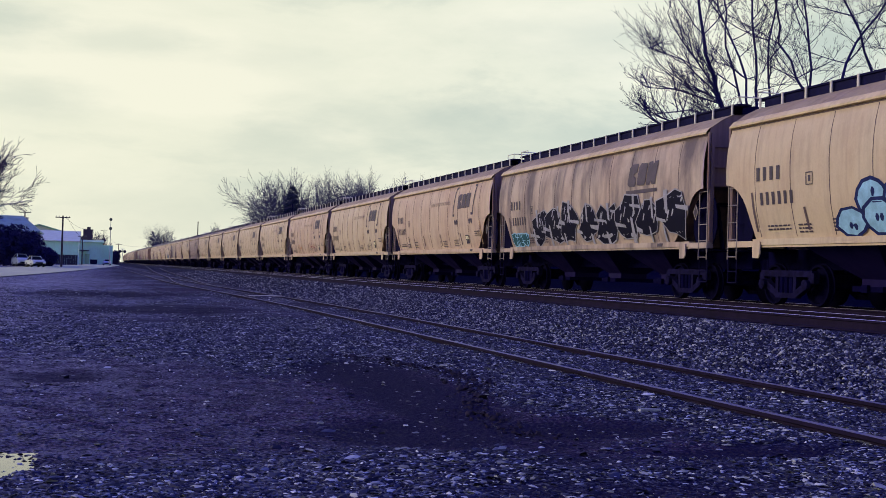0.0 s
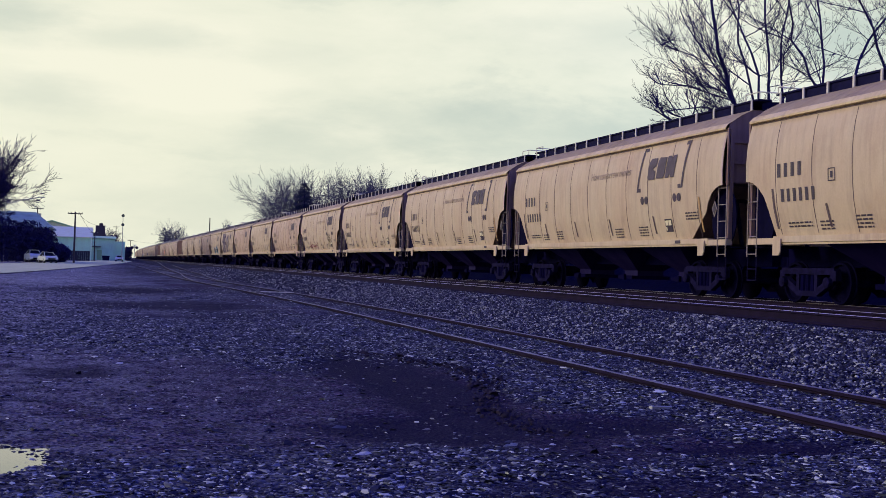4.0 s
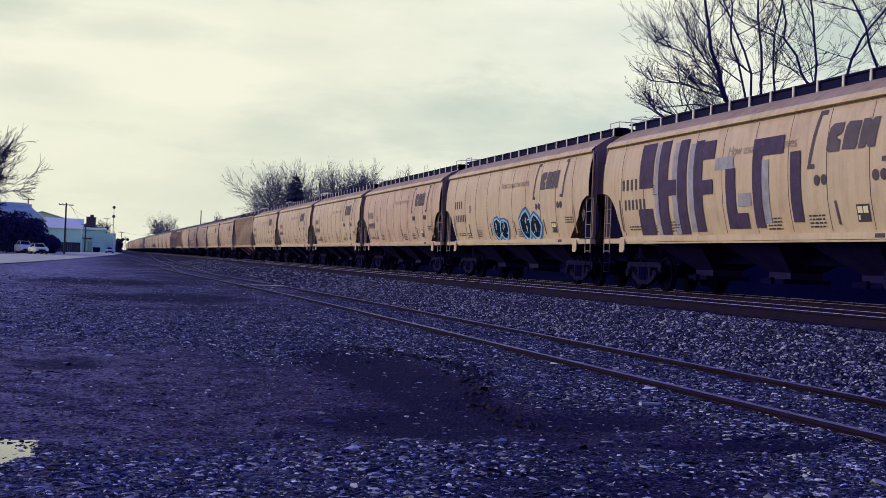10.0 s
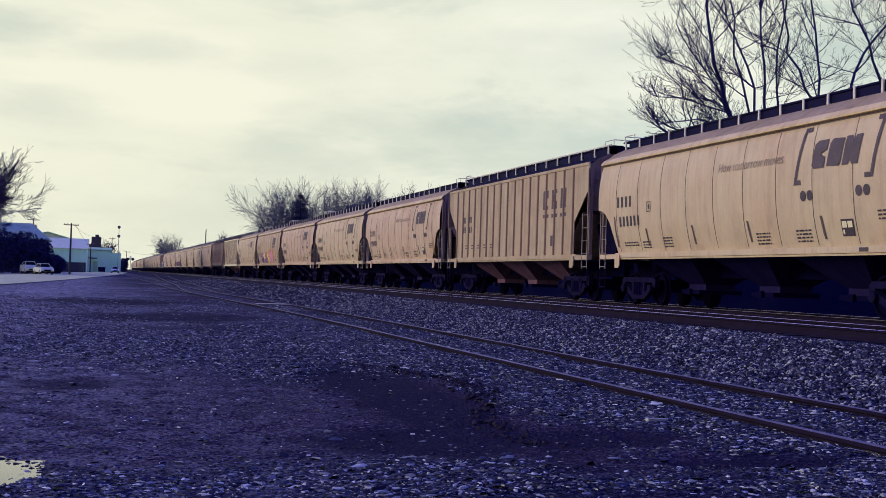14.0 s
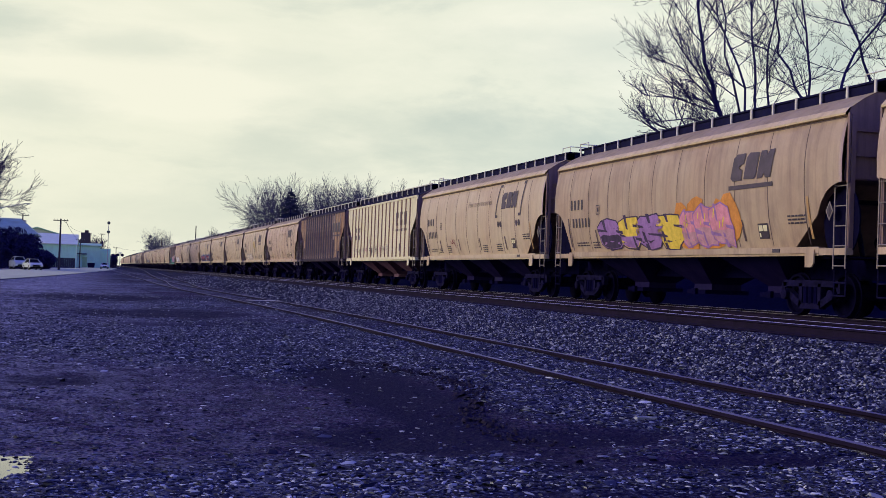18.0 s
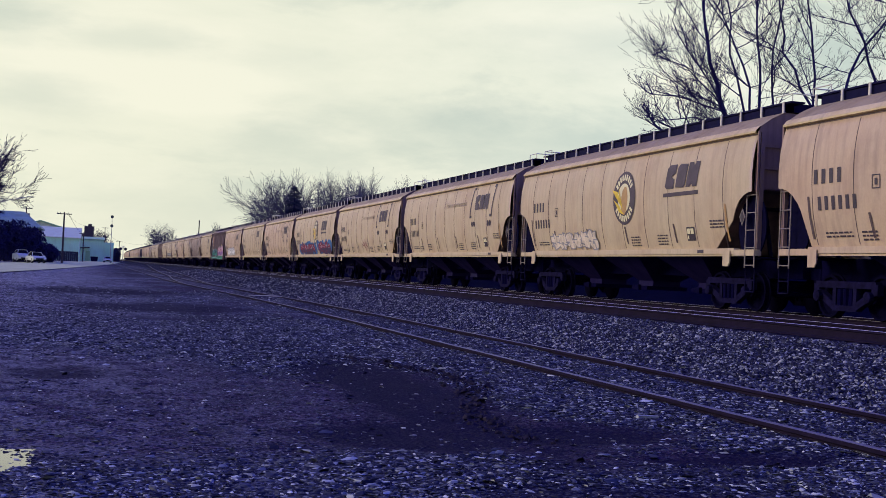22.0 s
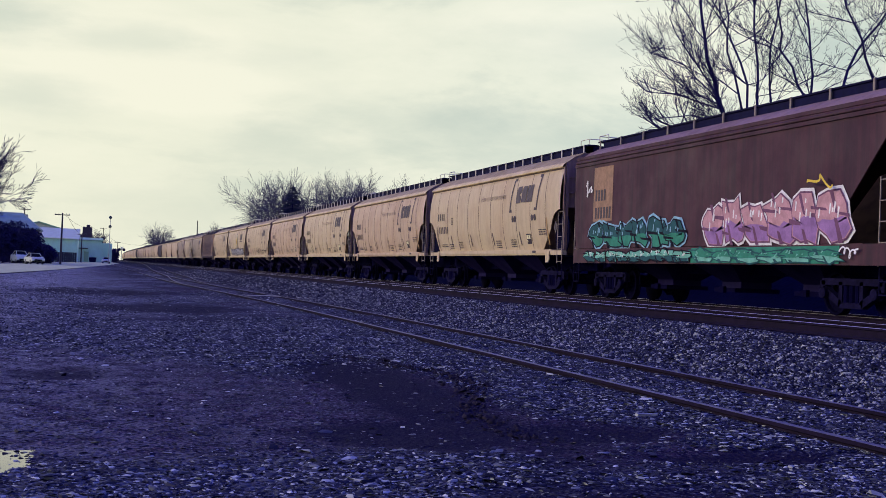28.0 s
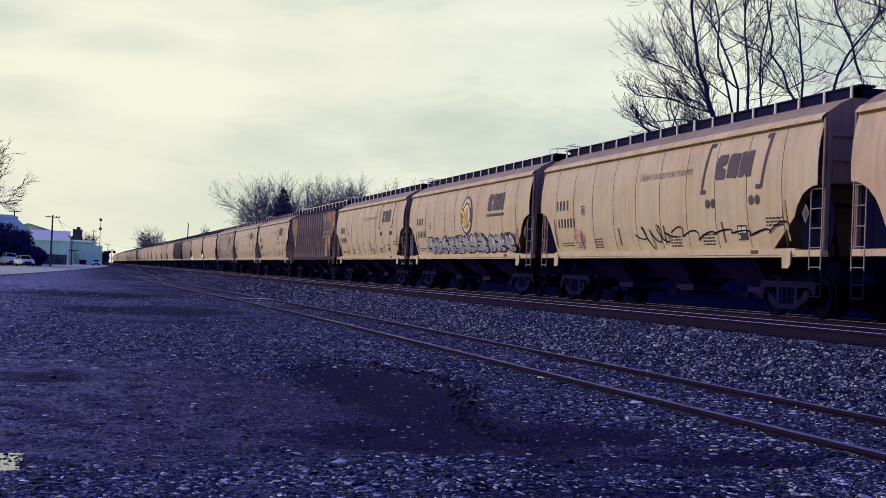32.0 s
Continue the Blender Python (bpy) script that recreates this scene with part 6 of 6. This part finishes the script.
    part("lid", Shape().box(-1.08, 1.18, 387.9, 389.5, .803, .88), BLACK, t)
    t = thing("street_lamp", "street lamp with a long curved arm", "street lamp")
    part("pole", Shape().tube((0, 0, 0), (0, 0, 8.6), .1, .07, 8), STEEL, t)
    part("arm", Shape().tube((0, 0, 8.4), (4.6, 0, 9.45), .06, n=6), STEEL, t)
    part("head", Shape().box(4.5, 5.4, -.15, .15, 9.4, 9.55), STEEL, t)
    t.matrix_basis = pose(-14.2, 190, -.6)
    for i, (x, s, sz) in enumerate(((-13.2, 199, (6, 5, 6.2)), (-11.0, 203, (4.6, 4, 4.4)), (-12.0, 210, (6, 4, 5.6)), (-7.6, 216, (4, 4, 3.0)), (-9.6, 209, (5, 4, 3.4)), (-15.0, 189, (6, 4, 6.8)), (-17.5, 188, (6, 4, 5.4)), (-8.3, 222, (4.5, 4, 3.2)), (-10.4, 226, (5, 4, 6.0)), (-13.0, 229, (6.5, 4, 7.2)), (7.4, 450, (3.2, 5, 5)))):
        bush("dark_bush", "dark overgrown bush beside the street", sz, 1500, 40 + i, SHRUB).matrix_basis = pose(x, s, -.6)
    t = bare_tree("street_tree", "bare tree beside the street", 13, .26, 77, 6, TWIG, .40, "street trees", .026)
    t.matrix_basis = pose(-20.0, 196, -.5)
    for x, q, turn in ((-20.2, 199, 130), (-18.8, 194, 220), (-18.0, 198, 60), (-21.0, 193, 300)):
        copy_thing(t, pose(x, q, -.5, 0, 0, turn))
    t = bare_tree("street_tree", "bare tree behind the warehouse", 8.6, .25, 78, 6, TWIG, .5, "", .022)
    t.matrix_basis = pose(-0.6, 480, -.5)
    w = thing("overhead_wires", "thin overhead wires between the poles", "wires")
    for a, b in (((-4.0, 200, 7.0), (-2.2, 330, 6.5)), ((-4.4, 200, 7.1), (-1.8, 437, 11.6)), ((3.4, 450, 11.0), (8.6, 470, 7.0)), ((8.6, 470, 6.9), (26, 480, 7.2))):
        sh = Shape()
        a, b = Vector(a), Vector(b)
        pts = [a.lerp(b, i / 10) - Vector((0, 0, 1.0 * (1 - (i / 5 - 1) ** 2))) for i in range(11)]
        for p, q in zip(pts, pts[1:]):
            sh.tube(p, q, .025, n=3, caps=False)
        part("wire", sh, BLACK, w, mend=False)


PUDDLE = Mat("puddle_water", 0.04, 0.0, 0.6)
PUDDLE.set("Base Color", (0.02, 0.018, 0.024, 1))


CLOD = simple("dark_wet_soil", (0.022, 0.017, 0.028), 0.9, spec=0.1, vary=0.4)


def build_yard():
    ring = [(-1.05 + .86 * math.cos(a), 7.85 + .85 * math.sin(a), -.678) for a in [2 * math.pi * k / 40 for k in range(40)]]
    setting("puddle", Shape().prism(ring, (0, 0, -.05)), PUDDLE.m, "shallow rain puddle in the gravel", "puddle")

    def shoulder(r):
        s = 5 + 55 * r.random() ** 1.5
        x = r.uniform(7.2, 10.5)
        return (x, s, ground_z(x, s) + .012)

    scatter("ballast_stones", 105000, shoulder, .044, STONE.m, "grey crushed ballast stones", .75, 2, 0.32)

    def far_shoulder(r):
        s = r.uniform(45, 130)
        x = r.uniform(7.0, 10.4)
        return (x, s, ground_z(x, s) + .03)

    scatter("ballast_stones", 9000, far_shoulder, .08, STONE.m, "grey crushed ballast stones", .8, 6, 0.3)

    def yard(r):
        while True:
            s = 4.5 + 48 * r.random() ** 1.75
            x = r.uniform(-3.0 - s * .06, 7.4)
            if r.random() < (0.07 + 0.22 * (x < 0.8 and s > 15)) * (1 - 0.5 * wetness(x, s)) + 0.9 * grit(x, s) ** 1.5:
                return (x, s, ground_z(x, s) + .003)

    scatter("yard_gravel", 190000, yard, .0200, SLATE.m, "loose grey gravel on the yard", .34, 3, 0.46, 1.65, 0.45)

    def shore(r):
        a, q = r.uniform(0, 2 * math.pi), r.uniform(.80, 1.2)
        return (-1.05 + .80 * q * math.cos(a), 7.8 + .75 * q * math.sin(a), -.684)

    scatter("shore_grit", 2200, shore, .020, SLATE.m, "grit at the puddle's edge", .5, 9)

    def lumps(r):
        s = 4.8 + 20 * r.random() ** 1.5
        x = r.uniform(-1.5, 7.2)
        return (x, s, ground_z(x, s) + .008)

    scatter("loose_rocks", 200, lumps, .032, STONE.m, "scattered larger rocks and clods", .55, 7)

    def rim(r):
        u = r.random()
        x, s = 3.15 + .75 * math.sin(math.pi * min(u * 1.3, 1)) + r.normal(0, .10), 16.4 - 8.0 * u
        return (x, s, ground_z(x, s) + .012)

    scatter("mud_clods", 520, rim, .034, CLOD, "dark clods along the rut's rim", .6, 8)


def build_litter():
    """Scraps that lie about in the yard."""
    for x, s, w, d, mat, name, label in ((2.39, 9.5, .018, .012, WHITE, "paper_scrap", "small white scrap on wet mud"), (4.6, 9.79, .10, .03, STEEL, "board_scrap", "pale flat scrap of board"),
                                         (1.72, 9.52, .025, .015, STEEL, "paper_scrap", "dull crumpled scrap on mud"), (6.63, 10.33, .022, .022, WHITE, "pale_rock", "single pale rock between the rails"),
                                         (4.18, 7.78, .022, .018, STEEL, "pale_rock", "single pale rock in the gravel"), (5.7, 42.7, .55, .10, PALE, "crossing_plank", "pale plank lying across the siding")):
        t = thing(name, label, "litter" if "scrap" in name else "rock" if "rock" in name else "plank")
        z = ground_z(x, s) + (.10 if "plank" in name else 0)
        h = w * .6 if w < .06 else .02
        part("body", Shape().prism([(x - w, s - d, z), (x + w * .8, s - d * 1.2, z), (x + w, s + d * .7, z), (x - w * .3, s + d * 1.3, z), (x - w * 1.1, s + d * .3, z)], (w * .05, 0, h)), mat, t)


build_ground()
build_tracks()
build_litter()
build_yard()
build_trees()
build_street()
build_train()
motions()
